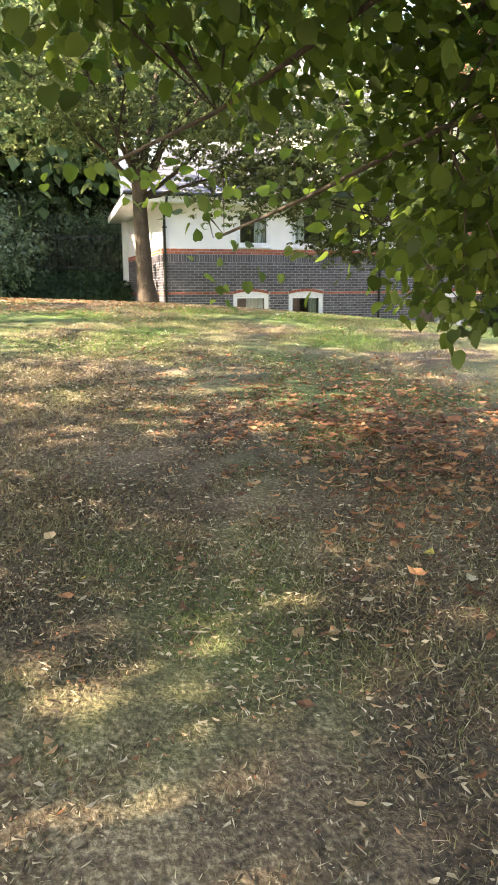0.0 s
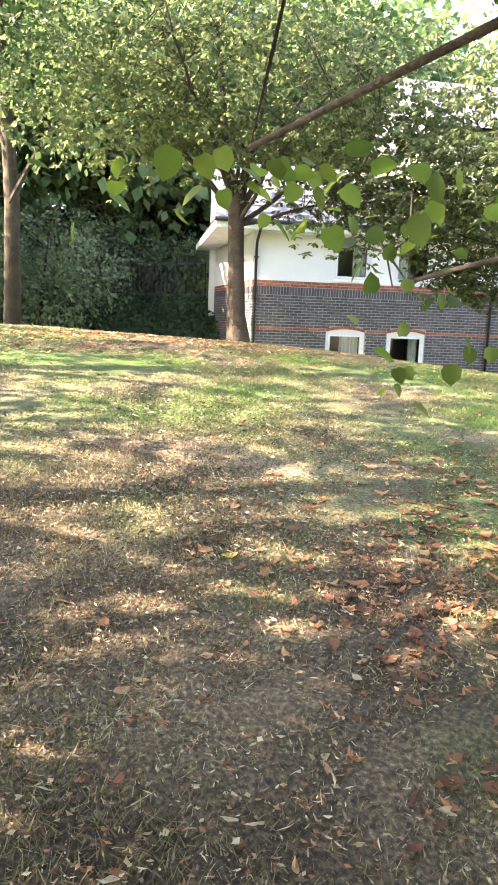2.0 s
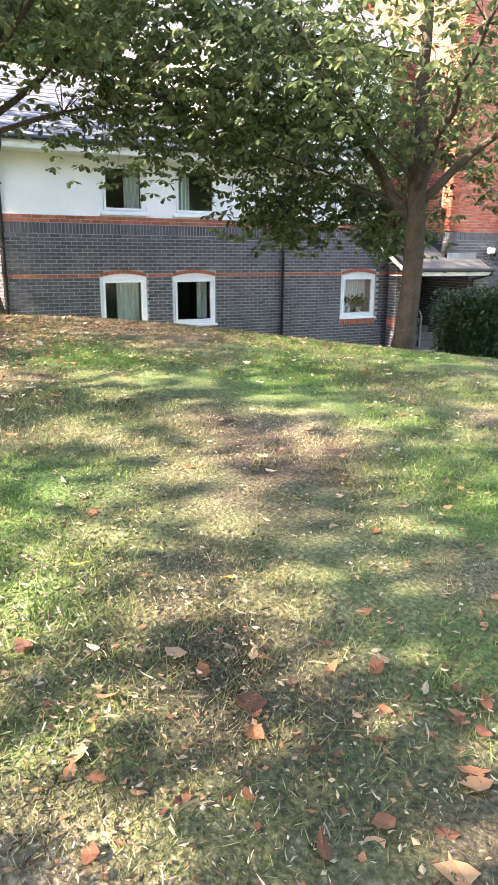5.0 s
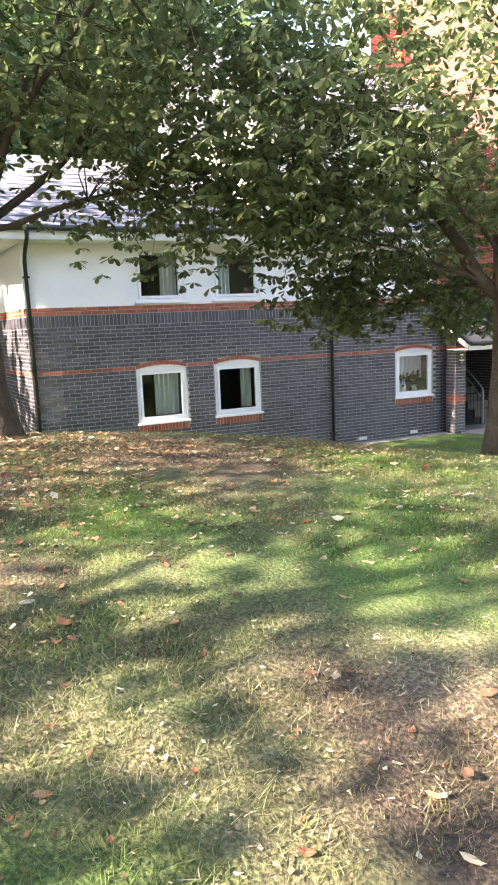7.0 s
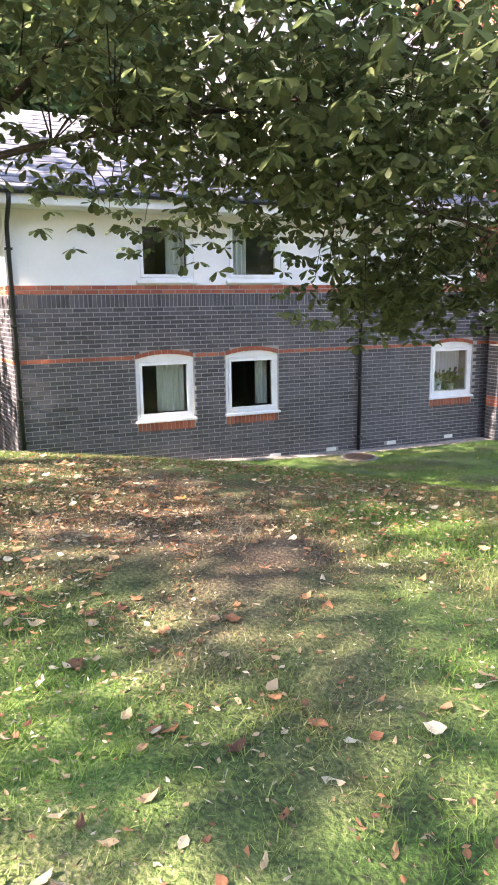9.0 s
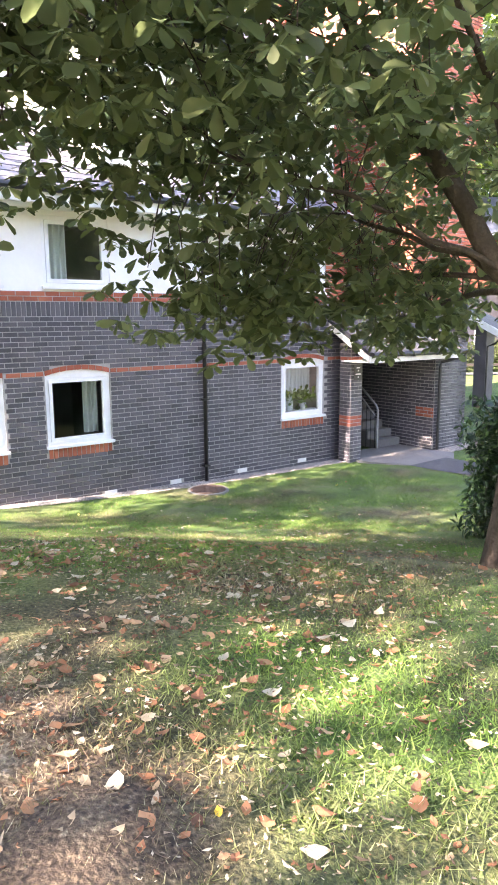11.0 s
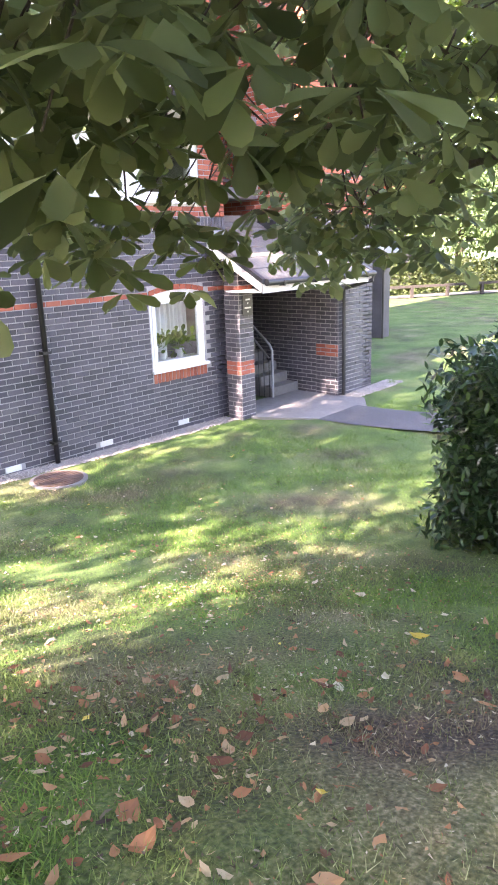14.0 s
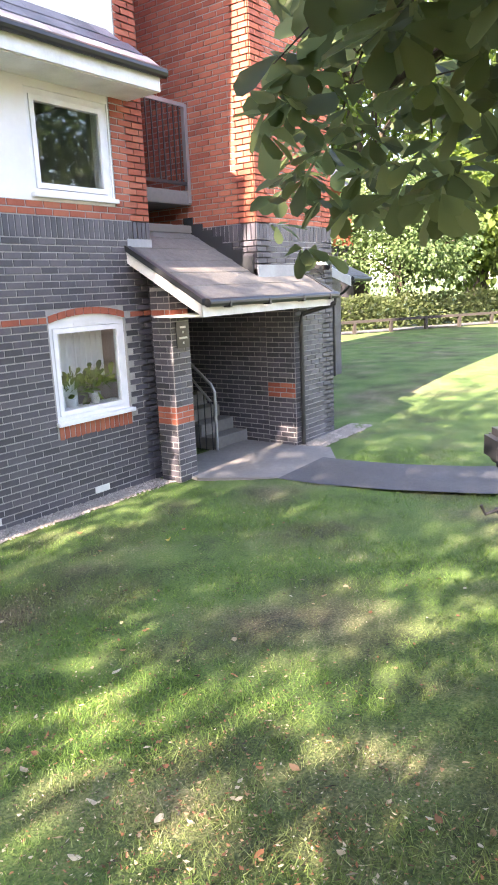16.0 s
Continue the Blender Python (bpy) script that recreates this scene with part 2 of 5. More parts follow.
def tube(points, radii, sides=8):
    """A swept tube with capped ends."""
    bm = bmesh.new()
    rings = []
    for i, p in enumerate(points):
        p = Vector(p)
        d = (Vector(points[min(i + 1, len(points) - 1)]) - Vector(points[max(i - 1, 0)])).normalized()
        a = d.orthogonal().normalized() if i == 0 else (side - d * side.dot(d)).normalized()
        side = a
        b = d.cross(a)
        r = radii[i] if hasattr(radii, "__len__") else radii
        rings.append([bm.verts.new(p + (a * math.cos(2 * math.pi * k / sides) + b * math.sin(2 * math.pi * k / sides)) * r) for k in range(sides)])
    for q, s in zip(rings, rings[1:]):
        for k in range(sides):
            bm.faces.new((q[k], q[(k + 1) % sides], s[(k + 1) % sides], s[k]))
    bm.faces.new(rings[0])
    bm.faces.new(rings[-1])
    return bm


def ground_z(x, y):
    """The lawn: a grassy mound that falls to the foot of the building, and away behind."""
    d = (x - 4) * 0.708 + (y - 11) * 0.706
    z = -0.741 + 2.227 / (1 + np.exp((d - 3.424) / 1.79))
    z = z - 0.109 * np.log1p(np.exp((11.528 - np.maximum(y, -8)) / 1.52)) * 1.52
    z = z + 0.09 * np.exp(-((x - 4.2) / 2.4) ** 2 - ((y - 12.9) / 1.5) ** 2)
    return z + 0.3 / (1 + np.exp(-(x - 19) / 1.6))


# ---- ground ----
def build_ground():
    def axis(lo, a, b, hi, step):
        near = np.arange(a, b, step)
        far = np.geomspace(0.5, hi - b, 24)
        back = np.geomspace(0.5, a - lo, 24)[::-1]
        return np.concatenate([a - back, near, b + far])
    xs, ys = axis(-600, -6, 20, 600, 0.14), axis(-600, -4, 22, 600, 0.14)
    gx, gy = np.meshgrid(xs, ys)
    gz = ground_z(gx, gy)
    rng = np.random.default_rng(4)
    near = (gx > -6) & (gx < 20) & (gy > -4) & (gy < 19)
    gz = gz + near * (rng.normal(size=gx.shape) * 0.008 + 0.02 * np.sin(gx * 2.3 + gy) * np.sin(gy * 1.7))
    nx, ny = len(xs), len(ys)
    verts = np.stack([gx.ravel(), gy.ravel(), gz.ravel()], 1)
    i = np.arange(nx * ny).reshape(ny, nx)
    faces = np.stack([i[:-1, :-1].ravel(), i[:-1, 1:].ravel(), i[1:, 1:].ravel(), i[1:, :-1].ravel()], 1)
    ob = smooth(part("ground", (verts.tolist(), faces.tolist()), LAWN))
    tagged(ob, "sloping lawn of patchy green and worn brown grass", "lawn", kind="structure")


build_ground()

def gz(x, y):
    return float(ground_z(x, y))


# ---- the block of flats ----
FRONT = 19.55
COURSE, LEN = 0.075, 0.225
BAND = 1.38            # foot of the single red course
SOLDIER = 2.28         # foot of the soldier course
RED_TOP = 2.505        # foot of the double red course
LEFT, RIGHT = 3.03, 13.15
LOW_WINDOWS = [(5.065, 6.14), (6.77, 7.855), (11.485, 12.605)]
UP_WINDOWS = [(5.17, 6.2), (6.84, 7.93), (11.485, 12.6)]
SILL, HEAD, RISE = 0.28, 1.385, 0.075
UP_SILL, UP_HEAD = 2.72, 3.76


def wall(name, length, z0, z1, thick, openings, m, mat, label):
    """An upright wall along its own x, outer face at y = 0, with openings (x0, x1, z0, z1) through it."""
    xs = sorted({0, length, *[v for o in openings for v in o[:2]]})
    bm = bmesh.new()
    for a, b in zip(xs, xs[1:]):
        cuts = sorted((o[2], o[3]) for o in openings if o[0] <= a + 1e-6 and o[1] >= b - 1e-6)
        z = z0
        for c0, c1 in cuts + [(z1, z1)]:
            if c0 > z + 1e-6:
                add_box(bm, a, b, 0, thick, z, c0)
            z = c1
    ob = part(name, bm, mat)
    ob.matrix_world = m
    return tagged(ob, label, "wall", kind="structure")


def arch_top(x, windows):
    for a, b in windows:
        if a - 0.01 <= x <= b + 0.01:
            u = (2 * x - a - b) / (b - a)
            return HEAD + RISE * max(0.0, 1 - u * u)
    return None


def brick_mesh(l, h, proud=0.007, cut=0.003):
    x, z = l / 2, h / 2
    v = [(-x, 0, -z), (x, 0, -z), (x, 0, z), (-x, 0, z), (-x + cut, -proud, -z + cut), (x - cut, -proud, -z + cut), (x - cut, -proud, z - cut), (-x + cut, -proud, z - cut)]
    return v, [(4, 5, 6, 7), (0, 1, 5, 4), (1, 2, 6, 5), (2, 3, 7, 6), (3, 0, 4, 7)]


SINGLE = {}


def lay(host, rows, single=None, joint=0.012):
    """Bricks on the wall host. rows: (x0, x1, z0, z1, material); those that single() picks are pieces of their own."""
    joined = {}
    for x0, x1, z0, z1, mat in rows:
        l, h = x1 - x0 - joint, z1 - z0 - joint
        if l < 0.02 or h < 0.02:
            continue
        cx, cz = (x0 + x1) / 2, (z0 + z1) / 2
        if single and single(cx, cz) and mat is BLUE_BRICK:
            key = (round(l, 3), round(h, 3))
            if key not in SINGLE:
                SINGLE[key] = bpy.data.meshes.new("brick")
                SINGLE[key].from_pydata(*[*brick_mesh(l, h)][:1], [], brick_mesh(l, h)[1])
                SINGLE[key].materials.append(BLUE_BRICK_ONE)
            ob = new("brick", SINGLE[key])
            ob.parent = host
            ob.location = (cx + random.uniform(-0.001, 0.001), random.uniform(-0.001, 0.001), cz)
        else:
            v, f = joined.setdefault(mat.name, ([], [], mat))[:2]
            n = len(v)
            bv, bf = brick_mesh(l, h, 0.006 + random.uniform(0, 0.003))
            v += [(cx + a, b, cz + c) for a, b, c in bv]
            f += [tuple(n + i for i in q) for q in bf]
    for v, f, mat in joined.values():
        ob = part("brickwork", (v, f), mat, host)
        ob["kind"] = "stuff"


def courses(x0, x1, z0, z1, mat, shut=lambda x, z: False, start=0.0):
    """Stretcher bond between x0 and x1, on the building's courses."""
    out = []
    k = math.floor((z0 - BAND) / COURSE + 0.5)
    while BAND + k * COURSE < z1 - 0.02:
        z = BAND + k * COURSE
        edge = x0 - (LEN / 2 if k % 2 else 0) - start
        while edge < x1:
            a, b = max(edge, x0), min(edge + LEN, x1)
            if b - a > 0.03:
                # trim at an opening
                if shut((a + b) / 2, z + COURSE / 2):
                    pass
                elif shut(a + 0.01, z + COURSE / 2) or shut(b - 0.01, z + COURSE / 2):
                    lo, hi = a, b
                    while hi - lo > 0.03 and shut(lo + 0.005, z + COURSE / 2):
                        lo += 0.012
                    while hi - lo > 0.03 and shut(hi - 0.005, z + COURSE / 2):
                        hi -= 0.012
                    out.append((lo, hi, z, z + COURSE, mat))
                else:
                    out.append((a, b, z, z + COURSE, mat))
            edge += LEN
        k += 1
    return out


def soldiers(x0, x1, z0, z1, mat):
    n = round((x1 - x0) / COURSE)
    w = (x1 - x0) / n
    return [(x0 + i * w, x0 + (i + 1) * w, z0, z1, mat) for i in range(n)]


def front_wall():
    m = pose(0, FRONT, 0)
    holes = [(a, b, SILL, HEAD + RISE) for a, b in LOW_WINDOWS]
    host = wall("wall_south", RIGHT, -1.0, RED_TOP + 0.15, 0.3, [(0, LEFT, -1.0, RED_TOP + 0.15)] + holes, m, MORTAR, "dark blue-grey brick wall with red brick bands and white mortar")
    vents = [(x - 0.11, x + 0.11) for x in (7.79, 9.048, 10.518, 12.027)]

    def shut(x, z):
        top = arch_top(x, LOW_WINDOWS)
        if top is not None and SILL - 0.2 < z < top + 0.085:
            return True
        return -0.65 < z < -0.56 and any(a < x < b for a, b in vents)
    blue = courses(LEFT, RIGHT, -0.95, BAND - 0.01, BLUE_BRICK, shut) + courses(LEFT, RIGHT, BAND + COURSE, SOLDIER - 0.01, BLUE_BRICK, shut)
    red = courses(LEFT, RIGHT, BAND, BAND + COURSE - 0.01, RED_BRICK, shut) + courses(LEFT, RIGHT, RED_TOP, RED_TOP + 0.15, RED_BRICK)
    rows = blue + red + soldiers(LEFT, RIGHT, SOLDIER, RED_TOP, BLUE_BRICK)
    for a, b in LOW_WINDOWS:
        rows += soldiers(a, b, SILL - 0.2, SILL - 0.01, RED_BRICK)
    lay(host, rows, lambda x, z: x > 10.55 and -0.75 < z < 1.05)
    # red arches over the ground floor windows
    for a, b in LOW_WINDOWS:
        n = 9
        w = (b - a) / n
        for i in range(n):
            x0, x1 = a + i * w + 0.005, a + (i + 1) * w - 0.005
            zs = [arch_top(x, [(a, b)]) for x in (x0, x1)]
            v = [(x0, 0, zs[0]), (x1, 0, zs[1]), (x1, 0, zs[1] + 0.075), (x0, 0, zs[0] + 0.075)]
            v += [(p, -0.008, q) for p, _, q in v]
            part("arch_brick", (v, [(4, 5, 6, 7), (0, 1, 5, 4), (1, 2, 6, 5), (2, 3, 7, 6), (3, 0, 4, 7)]), RED_BRICK, host)
    for a, b in vents:
        bm = box(a, b, -0.014, 0.0, -0.643, -0.567)
        for k in range(5):
            add_box(bm, a + 0.015, b - 0.015, -0.019, -0.014, -0.633 + k * 0.013, -0.627 + k * 0.013)
        ob = part("air_vent", bm, VENT, host, "white plastic air brick")
    return host


def upper_wall():
    holes = [(a, b, UP_SILL, UP_HEAD) for a, b in UP_WINDOWS]
    z0 = RED_TOP + 0.15
    host = wall("wall_south_upper", 12.62, z0, 4.0, 0.29, [(0, LEFT, z0, 4.0)] + holes, pose(0, FRONT + 0.01, 0), RENDER, "smooth white rendered wall above the brick")
    pier = wall("wall_pier", RIGHT - 12.62, z0, 4.0, 0.3, [], pose(12.62, FRONT, 0), MORTAR, "red brick pier at the corner of the upper wall")
    lay(pier, courses(0, RIGHT - 12.62, z0, 3.9, RED_BRICK))


def side_wall():
    """The end wall, a little splayed, and the return into the recess."""
    a, b = Vector((LEFT, FRONT, 0)), Vector((2.55, 25.0, 0))
    d = (a - b)
    m = Matrix.Translation(b) @ Matrix.Rotation(math.atan2(d.y, d.x), 4, "Z")
    L = d.length
    host = wall("wall_west", L, -1.0, RED_TOP + 0.15, 0.3, [], m, MORTAR, "dark blue-grey brick end wall in sunlight")
    rows = courses(0, L, -0.95, BAND - 0.01, BLUE_BRICK) + courses(0, L, BAND + COURSE, SOLDIER - 0.01, BLUE_BRICK) + courses(0, L, BAND, BAND + 0.06, RED_BRICK)
    rows += courses(0, L, RED_TOP, RED_TOP + 0.15, RED_BRICK) + soldiers(0, L, SOLDIER, RED_TOP, BLUE_BRICK)
    lay(host, rows)
    wall("wall_west_upper", L, RED_TOP + 0.15, 4.0, 0.3, [], m, RENDER, "white rendered end wall")
    back = wall("wall_north", 11, -1, 6.6, 0.3, [], pose(13.4, 25.0, 0, 0, 0, 180), RENDER, "plain rear wall of the block")
    return back


def window(name, x0, x1, z0, z1, arched, label, y=FRONT):
    """A white plastic window: frame, sash, pane, sill, and the arched head panel."""
    win = thing(name, label, "window", kind="structure")
    d0, d1 = y + 0.03, y + 0.1

    def ring(a, b, c, d, w, y0, y1, bottom=0.0):
        bm = bmesh.new()
        add_box(bm, a, a + w, y0, y1, c, d)
        add_box(bm, b - w, b, y0, y1, c, d)
        add_box(bm, a + w, b - w, y0, y1, d - w, d)
        add_box(bm, a + w, b - w, y0, y1, c, c + w + bottom)
        return bm
    part("window_frame", ring(x0, x1, z0, z1, 0.06, d0, d1), UPVC, win)
    part("sash", ring(x0 + 0.065, x1 - 0.065, z0 + 0.065, z1 - 0.065, 0.055, d0 - 0.012, d1 - 0.01), UPVC, win)
    pane = part("pane", box(x0 + 0.11, x1 - 0.11, d0 + 0.025, d0 + 0.035, z0 + 0.11, z1 - 0.11), GLASS, win)
    pane.visible_shadow = False
    part("window_sill", box(x0 - 0.03, x1 + 0.03, y - 0.06, y + 0.03, z0 - 0.035, z0 + 0.012, bevel=0.006), UPVC, win)
    if arched:
        n = 14
        xs = [x0 + (x1 - x0) * i / n for i in range(n + 1)]
        lo, hi = [(x, z1) for x in xs], [(x, arch_top(x, [(x0, x1)])) for x in xs]
        bm = bmesh.new()
        for yy in (y + 0.02, y + 0.06):
            a = [bm.verts.new((x, yy, z)) for x, z in lo]
            b = [bm.verts.new((x, yy, z + 0.001)) for x, z in hi]
            for i in range(n):
                bm.faces.new((a[i], a[i + 1], b[i + 1], b[i]))
        part("head_panel", bm, UPVC, win)
        part("trickle_vent", box((x0 + x1) / 2 - 0.2, (x0 + x1) / 2 + 0.2, d0 - 0.012, d0, z1 - 0.045, z1 - 0.02, bevel=0.004), UPVC, win)
    return win


def room(name, x0, x1, z0, z1):
    """A plain dim room behind a window."""
    bm = bmesh.new()
    y0, y1 = FRONT + 0.31, FRONT + 3.2
    for f in ((x0, x0 + 0.05, y0, y1, z0, z1), (x1 - 0.05, x1, y0, y1, z0, z1), (x0, x1, y1, y1 + 0.05, z0, z1), (x0, x1, y0, y1, z0 - 0.05, z0), (x0, x1, y0, y1, z1, z1 + 0.05)):
        add_box(bm, *f)
    tagged(part(name, bm, ROOM), "dim plain room behind the glass", "room", kind="structure")


def drape(name, x0, x1, z0, z1, mat, label, y=FRONT + 0.22, folds=6):
    bm = bmesh.new()
    n = folds * 8
    cols = []
    for i in range(n + 1):
        u = i / n
        dy = 0.035 * math.sin(u * folds * 2 * math.pi) + 0.01 * math.sin(u * 31)
        cols.append([bm.verts.new((x0 + (x1 - x0) * u, y + dy, z)) for z in (z0, z1)] + [bm.verts.new((x0 + (x1 - x0) * u, y + dy + 0.006, z)) for z in (z0, z1)])
    for a, b in zip(cols, cols[1:]):
        bm.faces.new((a[0], b[0], b[1], a[1]))
        bm.faces.new((a[2], a[3], b[3], b[2]))
    return tagged(smooth(part(name, bm, mat)), label, "curtain")


def leaf_cloud(points, directions, size, rng, mat, name, parent, shape="oval", droop=0.3, jitter=0.55):
    """Many single leaves, each a folded blade of six corners, joined into one mesh."""
    n = len(points)
    if shape == "oval":
        edge = [(0.0, 0.0), (0.22, 0.18), (0.33, 0.42), (0.28, 0.7), (0.0, 1.0), (-0.28, 0.7), (-0.33, 0.42), (-0.22, 0.18)]
    elif shape == "far":
        edge = [(0.0, 0.0), (0.34, 0.5), (0.0, 1.0), (-0.34, 0.5)]
    elif shape == "spoon":
        edge = [(0.0, 0.0), (0.14, 0.32), (0.27, 0.7), (0.17, 0.94), (0.0, 1.0), (-0.17, 0.94), (-0.27, 0.7), (-0.14, 0.32)]
    elif shape == "lance":
        edge = [(0.0, 0.0), (0.15, 0.3), (0.15, 0.6), (0.0, 1.0), (-0.15, 0.6), (-0.15, 0.3)]
    else:
        edge = [(0.0, 0.04), (0.28, 0.02), (0.46, 0.3), (0.38, 0.7), (0.15, 0.93), (0.0, 1.06), (-0.17, 0.91), (-0.4, 0.68), (-0.46, 0.28), (-0.26, 0.02)]
    prof = np.array([(p, q, 0.22 * abs(p) - 0.1 * q * q) for p, q in edge] + [(0, 0.5, -0.03)])
    m = len(edge)
    d = directions + rng.normal(size=(n, 3)) * jitter
    d[:, 2] -= droop
    d /= np.linalg.norm(d, axis=1)[:, None]
    up = np.tile([0, 0, 1.0], (n, 1)) + rng.normal(size=(n, 3)) * jitter
    s = np.cross(d, up)
    s /= np.linalg.norm(s, axis=1)[:, None] + 1e-9
    u = np.cross(s, d)
    k = size * rng.uniform(0.6, 1.25, n)
    v = points[:, None, :] + k[:, None, None] * (prof[None, :, 0:1] * s[:, None, :] + prof[None, :, 1:2] * d[:, None, :] + prof[None, :, 2:3] * u[:, None, :])
    base = (np.arange(n) * (m + 1))[:, None, None]
    f = (base + np.array([(q, (q + 1) % m, m) for q in range(m)])[None]).reshape(-1, 3)
    me = bpy.data.meshes.new(name)
    me.from_pydata(v.reshape(-1, 3), [], f)
    me.polygons.foreach_set("use_smooth", np.ones(len(f), dtype=bool))
    me.materials.append(mat)
    ob = new(name, me)
    ob.parent = parent
    return ob


def tree(name, label, base, height, trunk_r, lean, forks, boughs, leaf_mat, leaf_size, leaves, seed, shape, clump=0.35, low=-99.0, droop=0.3, clear=None):
    """A tree. forks: main limbs (start height, end point offset, radius). boughs: crown blobs (centre offset, radii, share of leaves)."""
    rng = np.random.default_rng(seed)
    r = random.Random(seed)
    bx, by, bz = base
    host = thing(name, label, "tree")
    host.location = base
    top = Vector((lean[0], lean[1], forks[0][0] + 0.5))
    pts, rad = [], []
    for i in range(9):
        u = i / 8
        pts.append(Vector((lean[0] * u + 0.03 * math.sin(u * 5 + seed), lean[1] * u + 0.03 * math.cos(u * 4), -0.25 + u * (top.z + 0.25))))
        rad.append(trunk_r * (1.55 - 0.55 * min(1, u * 5)) * (1 - 0.3 * u))
    bm = tube(pts, rad, 18)
    for v in bm.verts:
        a = math.atan2(v.co.y, v.co.x)
        v.co.xy += Vector((math.cos(a), math.sin(a))) * 0.012 * math.sin(a * 7 + v.co.z * 1.5)
    smooth(part("trunk", bm, BARK, host))
    twigs = []
    for z0, end, r0 in forks:
        u = max(0.0, min(1.0, z0 / top.z))
        start = Vector((lean[0] * u, lean[1] * u, z0))
        end = Vector(end)
        mid = start.lerp(end, 0.45) + Vector((r.uniform(-0.2, 0.2), r.uniform(-0.2, 0.2), 0.04 * (end - start).length))
        line = []
        for i in range(9):
            t = i / 8
            line.append(start * (1 - t) ** 2 + mid * 2 * t * (1 - t) + end * t * t + Vector((r.uniform(-1, 1), r.uniform(-1, 1), r.uniform(-1, 1))) * 0.035)
        smooth(part("limb", tube(line, [r0 * (1 - 0.8 * i / 8) + 0.006 for i in range(9)], 9), BARK, host))
        for i in range(2, 9):
            twigs.append((line[i], (line[i] - line[i - 2]).normalized(), r0 * (1 - 0.8 * i / 8)))
    # leaf clumps hang on twigs that end inside the crown
    centres, dirs = [], []
    total = sum(b[2] for b in boughs)
    n_cl = max(8, int(leaves / 16))
    twig_bm = ([], [])
    for c, rr, share in boughs:
        k = int(n_cl * share / total)
        p = rng.normal(size=(k * 3, 3))
        p /= np.linalg.norm(p, axis=1)[:, None]
        p *= (rng.uniform(0.15, 1, len(p)) ** 0.45)[:, None]
        p = p * np.array(rr) + np.array(c)
        p = p[p[:, 2] > low]
        if clear:
            w = p + np.array(base)
            p = p[~clear(w[:, 0], w[:, 1], w[:, 2])]
        p = p[:k]
        centres.append(p)
        dirs.append((p - np.array(c)) / np.array(rr))
    centres, dirs = np.concatenate(centres), np.concatenate(dirs)
    for i in range(0, len(centres)):
        if i % 4:
            continue
        p = Vector(centres[i])
        q, dd, rr = min(twigs, key=lambda t: (t[0] - p).length + r.uniform(0, 0.8))
        if (q - p).length > 1.3:
            continue
        m = q.lerp(p, 0.5) + Vector((r.uniform(-0.15, 0.15), r.uniform(-0.15, 0.15), r.uniform(0.0, 0.25)))
        v, f = twig_bm
        line = [q, q.lerp(m, 0.6), m, m.lerp(p, 0.5) + Vector((0, 0, 0.03)), p]
        w = [min(0.009, rr * 0.5), 0.007, 0.006, 0.0045, 0.003]
        n0 = len(v)
        for a, ww in zip(line, w):
            v += [tuple(a + Vector((ww * math.cos(x), ww * math.sin(x), ww * 0.4 * math.sin(x * 2)))) for x in (0, 2.1, 4.2)]
        for s in range(4):
            for x in range(3):
                f.append((n0 + s * 3 + x, n0 + s * 3 + (x + 1) % 3, n0 + s * 3 + 3 + (x + 1) % 3, n0 + s * 3 + 3 + x))
    part("branchwork", twig_bm, BARK, host)["kind"] = "stuff"
    per = max(1, int(leaves / len(centres)))
    wide = np.array([clump, clump, clump * 0.55])
    jitter = 0.55
    if shape == "spoon":
        # leaves sit in whorls at the twigs' ends
        jitter = 0.36
        k = max(1, per // 6)
        hubs = np.repeat(centres, k, 0) + rng.normal(size=(len(centres) * k, 3)) * wide
        turn = rng.uniform(0, 6.28, len(hubs))[:, None] + np.arange(6)[None] * 1.047
        d = np.stack([np.cos(turn), np.sin(turn), -0.5 + 0 * turn], 2).reshape(-1, 3)
        pts = np.repeat(hubs, 6, 0) + d * leaf_size * 0.12
        droop = 0.0
    else:
        pts = np.repeat(centres, per, 0) + rng.normal(size=(len(centres) * per, 3)) * wide
        d = np.repeat(dirs, per, 0)
    keep = pts[:, 2] > low - 0.15
    if clear:
        w = pts + np.array(base)
        keep &= ~clear(w[:, 0], w[:, 1], w[:, 2])
    leaf_cloud(pts[keep], d[keep], leaf_size, rng, leaf_mat, "crown", host, shape, droop, jitter)
    return host


front_wall()
upper_wall()
side_wall()
WIN_LABEL = "white plastic casement window with an arched head"
for i, (a, b) in enumerate(LOW_WINDOWS):
    tagged(window("window_%d" % (i + 1), a, b, SILL, HEAD, True, WIN_LABEL), group="ground floor windows")
for i, (a, b) in enumerate(UP_WINDOWS):
    window("window_%d" % (i + 4), a, b, UP_SILL, UP_HEAD, False, "white plastic casement window under the eaves")["group"] = "upper windows"
for i, (a, b, c, d) in enumerate(((4.4, 6.45, -0.2, 2.2), (6.5, 8.6, -0.2, 2.2), (10.8, 13.0, -0.2, 2.2), (4.4, 6.5, 2.4, 3.95), (6.55, 8.6, 2.4, 3.95), (10.8, 13.0, 2.4, 3.95))):
    room("room_%d" % (i + 1), a, b, c, d)
drape("curtain", 5.5, 6.02, 0.4, 1.34, CURTAIN, "pale green curtain hanging behind the window", folds=5)
drape("net_curtain", 11.6, 11.95, 0.4, 1.34, NET, "white net curtain drawn to the side", folds=4)
drape("net_curtain", 12.0, 12.5, 0.7, 1.34, NET, "white net curtain gathered over a plant", folds=6, y=FRONT + 0.34)
